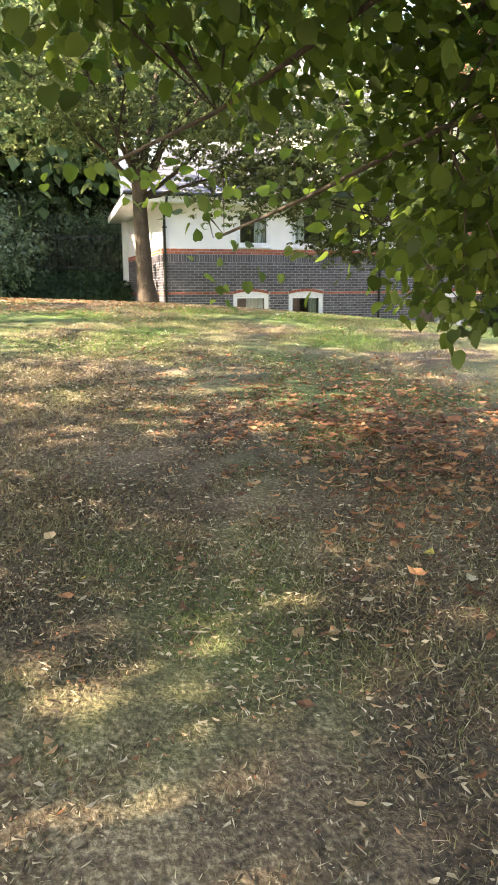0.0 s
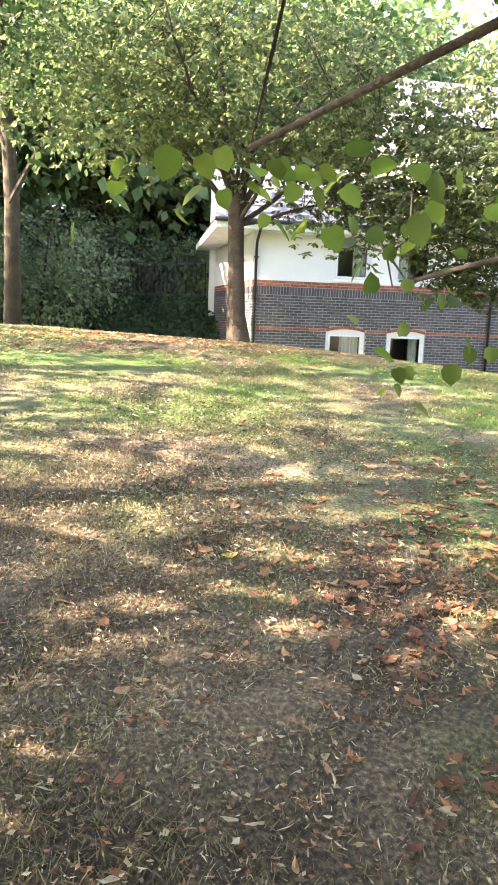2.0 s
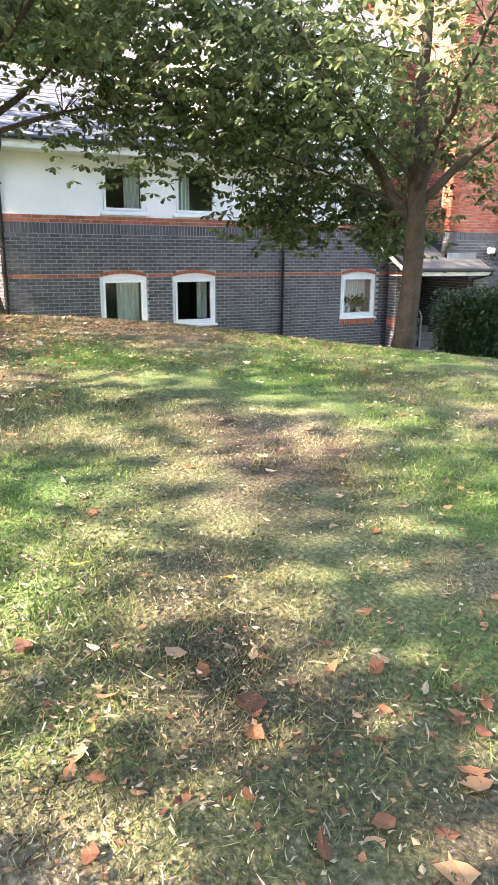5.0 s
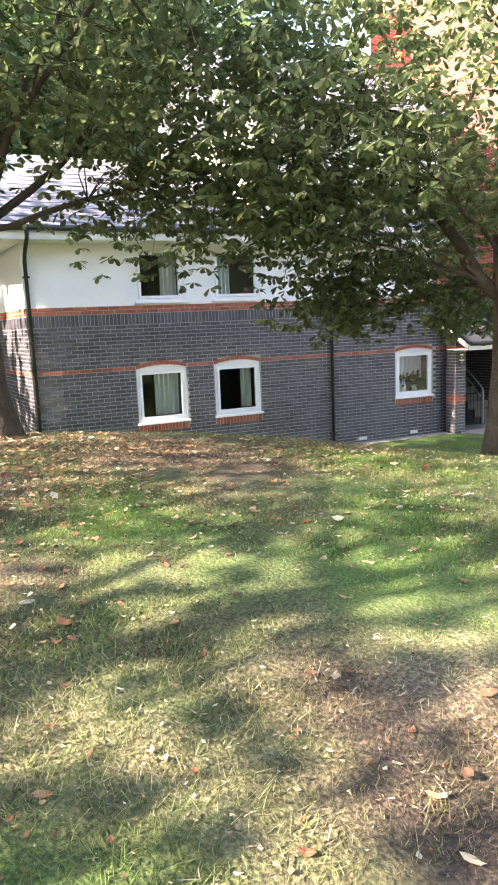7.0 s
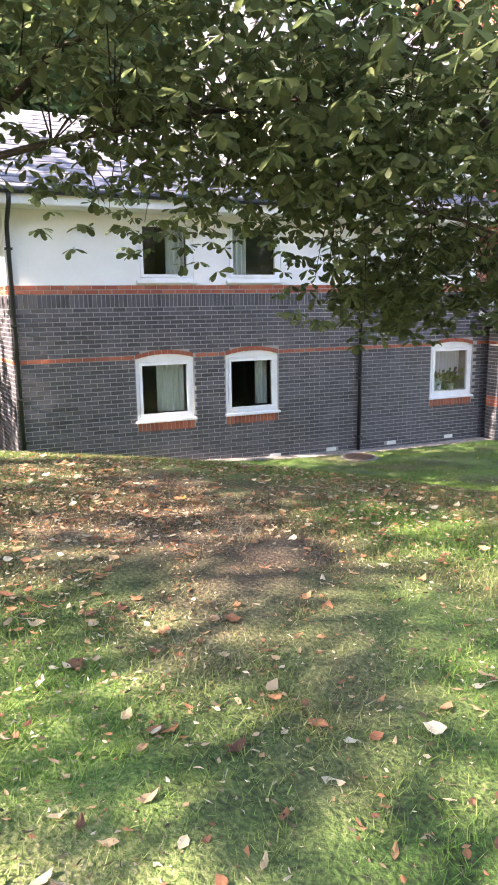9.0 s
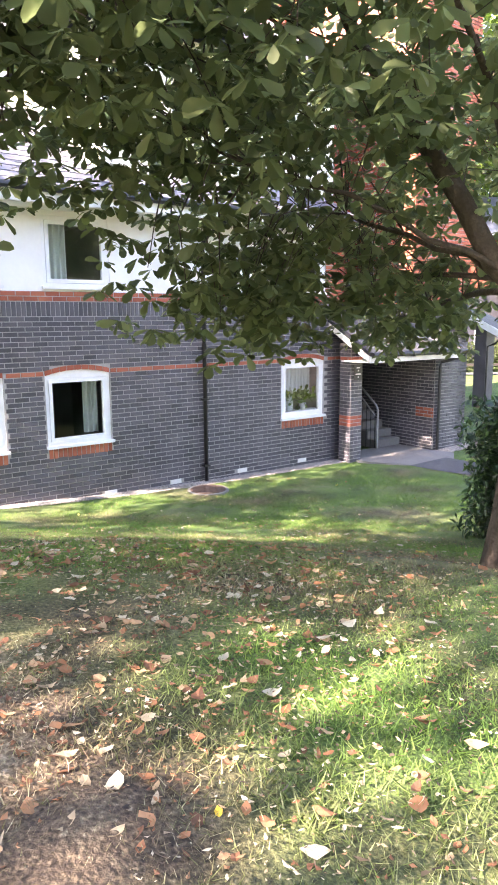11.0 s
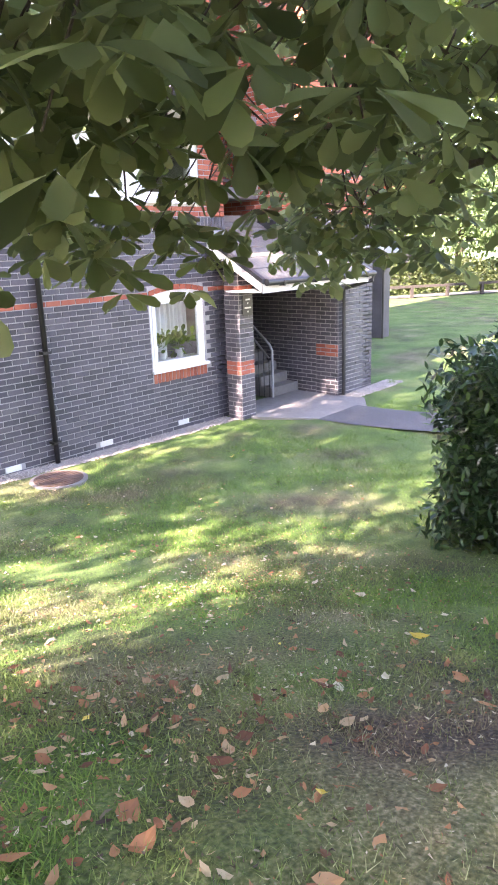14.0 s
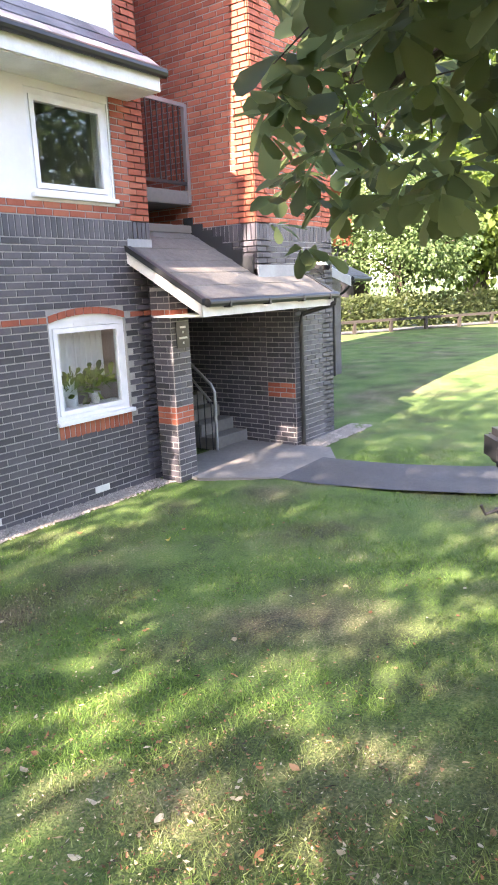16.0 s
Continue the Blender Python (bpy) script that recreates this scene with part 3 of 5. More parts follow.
drape("curtain", 7.5, 7.75, 0.4, 1.34, CURTAIN, "dim curtain at the edge of a dark window", folds=3, y=FRONT + 0.3)
drape("curtain", 5.75, 6.1, 2.85, 3.7, CURTAIN, "pale curtain behind the upper window", folds=4)
drape("curtain", 6.95, 7.3, 2.85, 3.7, CURTAIN, "pale curtain behind the upper window", folds=4)


def house_plant(x, y, z, seed):
    rng = np.random.default_rng(seed)
    host = thing("house_plant", "leafy green pot plant on the window ledge", "plant")
    host.location = (x, y, z)
    bm = bmesh.new()
    bmesh.ops.create_cone(bm, cap_ends=True, segments=16, radius1=0.05, radius2=0.075, depth=0.13, matrix=Matrix.Translation((0, 0, 0.065)))
    part("pot", bm, UPVC, host, "white pot")
    n = 60
    p = rng.normal(size=(n, 3)) * np.array([0.09, 0.05, 0.06]) + np.array([0, 0, 0.24])
    d = p - np.array([0, 0, 0.12])
    leaf_cloud(p, d / np.linalg.norm(d, axis=1)[:, None], 0.14, rng, LEAF_LIME, "leaves", host, "spoon", 0.1)


house_plant(11.85, FRONT + 0.2, 0.4, 3)
house_plant(12.2, FRONT + 0.19, 0.4, 4)
tagged(part("window_ledge", box(11.45, 12.64, FRONT + 0.1, FRONT + 0.3, 0.36, 0.4, bevel=0.006), UPVC), "white ledge inside the window", "ledge", kind="structure")


def eaves():
    host = thing("eaves", "white fascia and soffit under a slate roof edge", "eaves", kind="structure")
    part("soffit", box(2.0, 12.92, 19.06, FRONT, 3.84, 3.87), PAINTED, host)
    part("fascia", box(2.0, 12.92, 19.03, 19.06, 3.85, 4.05, bevel=0.004), PAINTED, host)
    part("soffit", box(2.0, LEFT, FRONT, 25.3, 3.84, 3.87), PAINTED, host)
    part("fascia", box(1.97, 2.0, 19.03, 25.3, 3.83, 4.03), PAINTED, host)
    bm = tube([(1.95, 18.98, 4.04), (12.98, 18.98, 4.04)], 0.055, 10)
    part("gutter", bm, BLACK_PLASTIC, host, "black plastic gutter")
    part("fascia", box(12.92, 12.945, 19.03, FRONT, 3.85, 4.05), PAINTED, host)


eaves()


def slates(host, x0, x1, y0, z0, y1, z1, trim=0.0, trim_left=0.0):
    """Overlapping slates on one pitch; trim shortens each higher row at its ends, for a hip."""
    n = max(2, round(math.hypot(y1 - y0, z1 - z0) / 0.22))
    up = Vector((0, y1 - y0, z1 - z0)) / n
    nrm = Vector((0, -(z1 - z0), y1 - y0)).normalized()
    vv, ff = [], []
    for r in range(n):
        x = x0 - (0.15 if r % 2 else 0) + trim_left * r / n
        while x < x1 - trim * r / n:
            a = Vector((max(x, x0), y0, z0)) + up * r + nrm * 0.014
            w = Vector((min(0.29, x1 - x), 0, 0))
            k = len(vv)
            lift = nrm * random.uniform(0, 0.004)
            vv += [tuple(p) for p in (a + lift, a + w + lift, a + w + up * 1.1 - nrm * 0.009, a + up * 1.1 - nrm * 0.009, a - nrm * 0.012, a + w - nrm * 0.012)]
            ff += [(k, k + 1, k + 2, k + 3), (k, k + 4, k + 5, k + 1)]
            x += 0.3
    part("slates", (vv, ff), SLATE, host)["kind"] = "stuff"


def roofs():
    host = thing("roof", "hipped grey slate roof above the white eaves", "roof", kind="structure")
    bm = bmesh.new()
    v = [bm.verts.new(p) for p in ((1.95, 18.98, 4.05), (7.9, 18.98, 4.05), (7.9, 22.0, 5.9), (4.2, 22.0, 5.9), (1.95, 25.4, 4.05), (7.9, 25.4, 4.05))]
    for f in ((0, 1, 2, 3), (0, 3, 4), (4, 3, 2, 5)):
        bm.faces.new([v[i] for i in f])
    part("underlay", bm, SLATE, host)
    slates(host, 1.98, 7.9, 18.98, 4.05, 22.0, 5.9, 0.0, 2.2)
    pent = thing("pent_roof", "narrow slate pent roof along the upper wall", "roof", kind="structure")
    bm = bmesh.new()
    v = [bm.verts.new(p) for p in ((7.9, 18.98, 4.05), (12.96, 18.98, 4.07), (12.55, 19.56, 4.55), (7.9, 19.56, 4.55), (12.96, 19.56, 4.07))]
    for f in ((0, 1, 2, 3), (1, 4, 2)):
        bm.faces.new([v[i] for i in f])
    part("underlay", bm, SLATE, pent)
    slates(pent, 7.9, 12.94, 18.98, 4.07, 19.54, 4.53, 0.45)
    tagged(part("wall_upper_storey", box(7.9, 12.8, FRONT + 0.01, 20.0, 4.0, 6.7), CREAM), "cream rendered wall of the top storey", "wall", kind="structure")
    tagged(part("wall_upper_end", box(7.9, 8.2, 20.0, 25.3, 4.0, 6.7), CREAM), "rendered end of the top storey", "wall", kind="structure")
    pier = wall("wall_upper_pier", 0.35, 4.0, 6.7, 0.3, [], pose(12.8, FRONT, 0), MORTAR, "red brick corner pier of the top storey")
    lay(pier, courses(0, 0.35, 4.0, 6.7, RED_BRICK))
    bm = bmesh.new()
    v = [bm.verts.new(p) for p in ((7.6, 18.97, 6.65), (13.4, 18.97, 6.65), (13.4, 22.4, 8.8), (7.6, 22.4, 8.8), (13.4, 25.9, 6.65), (7.6, 25.9, 6.65))]
    for f in ((0, 1, 2, 3), (3, 2, 4, 5), (1, 4, 2), (0, 3, 5)):
        bm.faces.new([v[i] for i in f])
    tagged(part("roof_top", bm, SLATE), "upper slate roof", "roof", kind="structure")


roofs()

TX0, TX1, TY = 14.42, 16.4, 18.85
PIER = 15.28            # west face of the pier beside the porch


def tower():
    """The stair tower: blue brick below, red above."""
    z_sold = 2.28
    # Top is out of view; raised to 13.5 m to shade the far side.
    f = wall("wall_tower_south", TX1 - TX0, -1.0, 13.5, 0.3, [(0, PIER - TX0, -1.0, 1.9)], pose(TX0, TY, 0), MORTAR, "stair tower front of red brick over blue-grey brick")
    W = TX1 - TX0
    lay(f, courses(PIER - TX0, W, -0.95, 1.9, BLUE_BRICK) + courses(0, W, 1.9, z_sold, BLUE_BRICK) + soldiers(0, W, z_sold, RED_TOP, BLUE_BRICK) + courses(0, W, RED_TOP, 13.4, RED_BRICK))
    # west side, faces the recess
    s = wall("wall_tower_west", 6.0, 1.9, 13.5, 0.3, [], pose(TX0, TY + 6.0, 0, 0, 0, -90), MORTAR, "shaded red brick side of the stair tower")
    lay(s, courses(0, 6, 1.9, z_sold, BLUE_BRICK) + soldiers(0, 6, z_sold, RED_TOP, BLUE_BRICK) + courses(0, 6, RED_TOP, 13.4, RED_BRICK))
    p = wall("wall_porch_pier", 0.5, -1.0, 1.9, 0.3, [], pose(PIER - 0.003, TY + 0.5, 0, 0, 0, -90), MORTAR, "blue-grey brick pier with a red band beside the porch")
    lay(p, courses(0, 0.5, -0.95, 0.0, BLUE_BRICK) + courses(0, 0.5, 0.02, 0.22, RED_BRICK) + courses(0, 0.5, 0.26, 1.9, BLUE_BRICK))
    e = wall("wall_tower_east", 6.0, -1.0, 13.5, 0.3, [], pose(TX1, TY, 0, 0, 0, 90), MORTAR, "brick east side of the stair tower")
    lay(e, courses(0, 6, -0.95, z_sold, BLUE_BRICK) + soldiers(0, 6, z_sold, RED_TOP, BLUE_BRICK))
    bm = box(TX0 - 0.2, TX1 + 0.25, TY - 0.25, 25, 13.5, 13.75)
    tagged(part("roof_tower", bm, SLATE), "roof edge of the stair tower", "roof", kind="structure")


tower()


def recess():
    """The balcony in the recess and the porch under it."""
    w = wall("wall_recess_back", 1.4, -1, 10.4, 0.3, [], pose(RIGHT - 0.1, 22.6, 0), MORTAR, "brick back wall of the recess")
    lay(w, courses(0, 1.4, 2.5, 10.3, RED_BRICK))
    r = wall("wall_recess_west", 5.4, -1, 6.6, 0.3, [], pose(RIGHT, FRONT, 0, 0, 0, 90), MORTAR, "brick return wall of the recess")
    lay(r, courses(0, 5.4, -0.9, 2.5, BLUE_BRICK) + courses(0, 5.4, 2.505, 6.6, RED_BRICK))
    bal = thing("balcony", "small balcony with dark metal railings and a concrete edge", "balcony")
    part("slab", box(RIGHT, TX0, 19.93, 22.6, 2.82, 3.0, bevel=0.01), CONCRETE, bal)
    part("top_rail", box(RIGHT, TX0, 19.93, 19.98, 4.08, 4.13), STEEL, bal)
    part("bottom_rail", box(RIGHT, TX0, 19.935, 19.975, 3.08, 3.12), DARK_PAINT, bal)
    part("post", box(TX0 - 0.07, TX0 - 0.01, 19.92, 19.98, 2.85, 4.12), STEEL, bal)
    for i in range(11):
        x = RIGHT + 0.06 + i * 0.105
        part("baluster", box(x, x + 0.016, 19.945, 19.961, 3.12, 4.08), DARK_PAINT, bal)
    inner = wall("wall_porch_east", 3.4, -1, 2.4, 0.2, [], pose(PIER + 0.03, TY + 0.5 + 3.4, 0, 0, 0, -90), MORTAR, "dark brick wall beside the porch stairs")
    lay(inner, courses(0, 3.4, -0.9, 2.4, BLUE_BRICK))
    tagged(part("wall_porch_back", box(RIGHT, 15.5, 22.75, 22.95, -1, 2.9), BLUE_BRICK), "back wall of the porch", "wall", kind="structure")
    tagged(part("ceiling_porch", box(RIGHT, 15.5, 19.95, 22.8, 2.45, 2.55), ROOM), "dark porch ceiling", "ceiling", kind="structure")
    # Added cover, not seen: shuts out light above the steps.
    tagged(part("ceiling_stairs", box(TX0 + 0.02, 15.5, TY + 0.302, 19.948, 1.95, 2.02), ROOM), "added ceiling that keeps light off the porch steps", "ceiling", kind="structure")
    tagged(part("wall_tower_north", box(TX0, TX1, TY + 6.0, TY + 6.2, -1, 13.5), MORTAR), "plain north wall of the stair tower", "wall", kind="structure")
    st = thing("stairs", "grey concrete steps rising inside the brick porch", "stairs", kind="structure")
    for i in range(9):
        part("step", box(14.5, 15.3, 19.8 + i * 0.27, 22.7, -0.7 + i * 0.18, -0.52 + i * 0.18, bevel=0.008), CONCRETE, st)
    hr = thing("stair_handrail", "steel handrail with bars beside the porch steps", "handrail")
    part("rail", tube([(14.46, 19.74, -0.68), (14.46, 19.74, 0.2), (14.46, 19.8, 0.3), (14.46, 20.2, 0.62), (14.46, 21.4, 1.42)], 0.024, 10), STEEL, hr)
    part("rail", tube([(14.46, 19.82, 0.05), (14.46, 20.2, 0.4), (14.46, 21.4, 1.2)], 0.018, 8), STEEL, hr)
    for i in range(9):
        y = 19.82 + i * 0.13
        part("bar", tube([(14.46, y, -0.7), (14.46, y, 0.06 + i * 0.085)], 0.009, 6), DARK_PAINT, hr)
    gate = thing("bin_store_gate", "dark slatted timber gate beside the steps", "gate")
    for i in range(8):
        part("board", box(13.32 + i * 0.115, 13.42 + i * 0.115, 20.6, 20.63, -0.66, 0.45, bevel=0.004), WOOD, gate)
    part("ledge", box(13.32, 14.23, 20.63, 20.66, -0.4, -0.3), WOOD, gate)
    part("ledge", box(13.32, 14.23, 20.63, 20.66, 0.15, 0.25), WOOD, gate)


recess()


def canopy():
    host = thing("porch_canopy", "felted lean-to porch roof with white bargeboards and black gutter", "canopy", kind="structure")
    x0, x1, y0, z0 = 12.72, 15.66, 18.4, 1.56
    s = 0.565
    bm = bmesh.new()

    def slab(a, b, c, d, t=0.06):
        v = [bm.verts.new((x, y, z0 + (y - y0) * s - k)) for k in (0, t) for x, y in ((a, c), (b, c), (b, d), (a, d))]
        for f in ((0, 1, 2, 3), (7, 6, 5, 4), (0, 4, 5, 1), (1, 5, 6, 2), (2, 6, 7, 3), (3, 7, 4, 0)):
            bm.faces.new([v[i] for i in f])
    slab(x0, x1, y0, TY)
    slab(x0, TX0, TY, FRONT)
    slab(RIGHT, TX0, FRONT, 20.05)
    part("roof_felt", bm, FELT, host)
    bm = bmesh.new()
    for k in range(1, 6):
        y = y0 + k * 0.28
        a, b = (x0, x1) if y < TY else (x0, TX0) if y < FRONT else (RIGHT, TX0)
        z = z0 + (y - y0) * s
        v = [bm.verts.new(p) for p in ((a, y, z + 0.008), (b, y, z + 0.008), (b, y + 0.05, z + 0.008 + 0.05 * s), (a, y + 0.05, z + 0.008 + 0.05 * s), (a, y, z), (b, y, z))]
        bm.faces.new(v[:4])
        bm.faces.new((v[0], v[4], v[5], v[1]))
    part("felt_lap", bm, FELT, host)
    part("fascia", box(x0, x1, y0 + 0.005, y0 + 0.03, z0 - 0.19, z0 - 0.02, bevel=0.004), PAINTED, host)
    for x, d in ((x0, FRONT), (x1 - 0.025, TY)):
        bm = bmesh.new()
        v = [bm.verts.new((xx, y, z0 + (y - y0) * s + k)) for xx in (x, x + 0.025) for y, k in ((y0, -0.19), (d, -0.19), (d, 0.0), (y0, 0.0))]
        for f in ((0, 1, 2, 3), (7, 6, 5, 4), (0, 4, 5, 1), (1, 5, 6, 2), (2, 6, 7, 3), (3, 7, 4, 0)):
            bm.faces.new([v[i] for i in f])
        part("bargeboard", bm, PAINTED, host)
        bm = bmesh.new()
        v = [bm.verts.new((xx, y, z0 + (y - y0) * s + k)) for xx in (x - 0.02, x + 0.06) for y, k in ((y0 - 0.01, -0.05), (d, -0.05), (d, 0.02), (y0 - 0.01, 0.02))]
        for f in ((0, 1, 2, 3), (7, 6, 5, 4), (0, 4, 5, 1), (1, 5, 6, 2), (2, 6, 7, 3), (3, 7, 4, 0)):
            bm.faces.new([v[i] for i in f])
        part("edge_trim", bm, DARK_PAINT, host)
    part("soffit", box(x0 + 0.03, x1 - 0.03, y0 + 0.03, 19.2, z0 - 0.19, z0 - 0.17), PAINTED, host)
    part("gutter", tube([(x0 + 0.03, y0 - 0.045, z0 - 0.035), (x1 + 0.02, y0 - 0.045, z0 - 0.045)], 0.05, 12), BLACK_PLASTIC, host, "black half-round gutter")
    for x in (13.1, 13.9, 14.7, 15.4):
        part("gutter_bracket", box(x, x + 0.03, y0 - 0.1, y0 + 0.005, z0 - 0.1, z0 - 0.02), BLACK_PLASTIC, host)
    part("downpipe", tube([(x1 - 0.03, y0 - 0.045, z0 - 0.06), (x1 - 0.03, y0 - 0.045, z0 - 0.16), (15.42, TY - 0.06, z0 - 0.3), (15.38, TY - 0.06, z0 - 0.4), (15.38, TY - 0.06, -0.68)], 0.034, 10), BLACK_PLASTIC, host, "black downpipe with a swan neck")
    part("flashing", box(TX0, x1 - 0.2, TY - 0.02, TY - 0.002, z0 + 0.24, z0 + 0.4), LEAD, host)
    part("flashing", box(x0 + 0.02, RIGHT, FRONT - 0.022, FRONT - 0.01, z0 + 0.63, z0 + 0.74), LEAD, host)
    for i in range(7):
        y = TY + 0.05 + i * 0.17
        part("step_flashing", box(TX0 - 0.02, TX0 - 0.009, y, y + 0.17, z0 + (y - y0) * s - 0.02, z0 + (y - y0) * s + 0.24), DARK_PAINT, host)
    post = wall("wall_porch_post", 0.33, -1.0, 1.72, 0.31, [], pose(12.95, 19.12, 0), MORTAR, "blue-grey brick porch post with a red brick band")
    rows = []
    for a, b, c in ((-0.95, 0.0, BLUE_BRICK), (0.02, 0.22, RED_BRICK), (0.26, 1.34, BLUE_BRICK), (BAND, BAND + 0.06, RED_BRICK), (BAND + COURSE, 1.7, BLUE_BRICK)):
        rows += courses(0, 0.33, a, b, c)
    lay(post, rows)
    for a, b, c in ((-0.95, 0.0, BLUE_BRICK), (0.02, 0.22, RED_BRICK), (0.26, 1.34, BLUE_BRICK), (BAND, BAND + 0.06, RED_BRICK), (BAND + COURSE, 1.7, BLUE_BRICK)):
        v, f = [], []
        for x0_, x1_, za, zb, _ in courses(0, 0.31, a, b, c):
            l, h = x1_ - x0_ - 0.011, zb - za - 0.011
            if l < 0.02:
                continue
            bv, bf = brick_mesh(l, h)
            n0 = len(v)
            v += [(q, 0.31 - ((x0_ + x1_) / 2 + p), (za + zb) / 2 + w) for p, q, w in bv]
            f += [tuple(n0 + i for i in q) for q in bf]
        ob = part("brickwork", (v, f), c, post)
        ob["kind"] = "stuff"
    sign = thing("porch_sign", "small dark sign plate with pale lettering on the porch post", "sign")
    part("plate", box(13.02, 13.25, 19.095, 19.11, 0.98, 1.3, bevel=0.003), SIGN, sign)
    for z, w in ((1.22, 0.1), (1.16, 0.025), (1.09, 0.15), (1.03, 0.02)):
        part("lettering", box(13.135 - w / 2, 13.135 + w / 2, 19.091, 19.095, z, z + 0.025), LETTER, sign)


canopy()


def pipe(name, label, pts, r=0.036):
    host = thing(name, label, "drainpipe")
    smooth(part("pipe", tube(pts, r, 12), BLACK_PLASTIC, host))
    x, y = pts[-1][:2]
    z = -0.4
    while z < 3.6:
        part("bracket", box(x - 0.06, x + 0.06, y - 0.045, y + 0.06, z, z + 0.035), BLACK_PLASTIC, host)
        z += 1.2
    return host


pipe("downpipe", "black plastic downpipe with a swan neck at the eaves", [(9.9, 18.98, 4.0), (9.88, 19.0, 3.88), (9.72, 19.4, 3.62), (9.66, 19.48, 3.5), (9.66, 19.48, -0.72)])
pipe("downpipe", "black plastic downpipe at the building's corner", [(3.1, 18.98, 4.0), (3.1, 19.0, 3.88), (3.09, 19.4, 3.62), (3.09, 19.48, 3.5), (3.09, 19.48, -0.72)])


def paving():
    slab = bmesh.new()
    ring = ((13.15, 19.0), (13.72, 17.97), (14.0, 17.8), (14.62, 17.78), (15.4, 18.35), (15.27, 18.85), (15.27, 19.85), (13.15, 19.85))
    top, low = ([slab.verts.new((x, y, z)) for x, y in ring] for z in (-0.685, -0.95))
    slab.faces.new(top)
    for k in range(len(ring)):
        slab.faces.new((top[k], low[k], low[(k + 1) % len(ring)], top[(k + 1) % len(ring)]))
    tagged(part("pavement_porch", slab, CONCRETE), "worn concrete slab at the porch", "paving", kind="structure")
    bm = bmesh.new()
    line = [(14.2, 18.1), (14.22, 17.5), (14.35, 16.8), (14.65, 15.9), (15.2, 15.0), (16.4, 14.0), (19, 12.9), (25, 11.5)]
    prev = None
    for i, (x, y) in enumerate(line):
        a, b = line[max(i - 1, 0)], line[min(i + 1, len(line) - 1)]
        n = Vector((b[1] - a[1], -(b[0] - a[0]))).normalized() * 0.6
        cur = [bm.verts.new((x + n.x * k, y + n.y * k, float(ground_z(x + n.x * k, y + n.y * k)) + 0.03)) for k in (-1, -0.33, 0.33, 1)]
        if prev:
            for p, q, r, s in zip(prev, prev[1:], cur[1:], cur):
                bm.faces.new((p, q, r, s))
        prev = cur
    bmesh.ops.subdivide_edges(bm, edges=bm.edges[:], cuts=1)
    tagged(part("path", bm, ASPHALT), "grey asphalt footpath across the lawn", "path", kind="structure")
    rng = np.random.default_rng(8)
    bm = bmesh.new()
    for x0, x1, y0, y1 in ((5.5, 12.95, 19.22, 19.56), (15.3, 17.0, 18.45, 18.86)):
        n = 40
        row = []
        for i in range(n + 1):
            x = x0 + (x1 - x0) * i / n
            row.append([bm.verts.new((x, y, max(-0.715, float(ground_z(x, y)) + 0.012) + rng.uniform(-0.006, 0.006))) for y in (y0 + rng.uniform(-0.05, 0.05), (y0 + y1) / 2, y1)])
        for a, b in zip(row, row[1:]):
            for k in (0, 1):
                bm.faces.new((a[k], b[k], b[k + 1], a[k + 1]))
    tagged(part("gravel_strip", bm, GRAVEL), "pale gravel strip along the wall's foot", "gravel", kind="structure")
    n = 5000
    x, y = rng.uniform(5.5, 12.95, n), rng.uniform(19.2, 19.55, n)
    k = n // 5
    x[:k], y[:k] = rng.uniform(15.3, 17.0, k), rng.uniform(18.45, 18.85, k)
    z = np.maximum(-0.715, ground_z(x, y) + 0.012)
    r = rng.uniform(0.008, 0.018, n)
    a = rng.uniform(0, 6.28, n)
    v = np.zeros((n, 5, 3))
    for i in range(4):
        v[:, i] = np.stack([x + r * np.cos(a + i * 1.57), y + r * np.sin(a + i * 1.57), z - 0.004], 1)
    v[:, 4] = np.stack([x, y, z + r * 0.8], 1)
    f = (np.arange(n)[:, None, None] * 5 + np.array([(0, 1, 4), (1, 2, 4), (2, 3, 4), (3, 0, 4)])[None]).reshape(-1, 3)
    me = bpy.data.meshes.new("stones")
    me.from_pydata(v.reshape(-1, 3), [], f)
    me.materials.append(STONES)
    tagged(new("gravel_stones", me), "loose pale gravel stones by the wall", "gravel", kind="stuff")
    mh = thing("manhole_cover", "rusty round iron manhole cover set in the lawn", "manhole")
    mh.location = (9.2, 18.75, float(ground_z(9.2, 18.75)))
    bm = bmesh.new()
    bmesh.ops.create_cone(bm, cap_ends=True, segments=28, radius1=0.36, radius2=0.35, depth=0.07)
    part("rim", bm, CONCRETE, mh)
    bm = bmesh.new()
    bmesh.ops.create_cone(bm, cap_ends=True, segments=28, radius1=0.3, radius2=0.3, depth=0.02, matrix=Matrix.Translation((0, 0, 0.035)))
    lid = part("lid", bm, IRON, mh)
    for i in range(-4, 5):
        w = math.sqrt(max(0.01, 0.27 ** 2 - (i * 0.06) ** 2))
        part("rib", box(-w, w, i * 0.06 - 0.01, i * 0.06 + 0.01, 0.044, 0.051), IRON, lid)


paving()


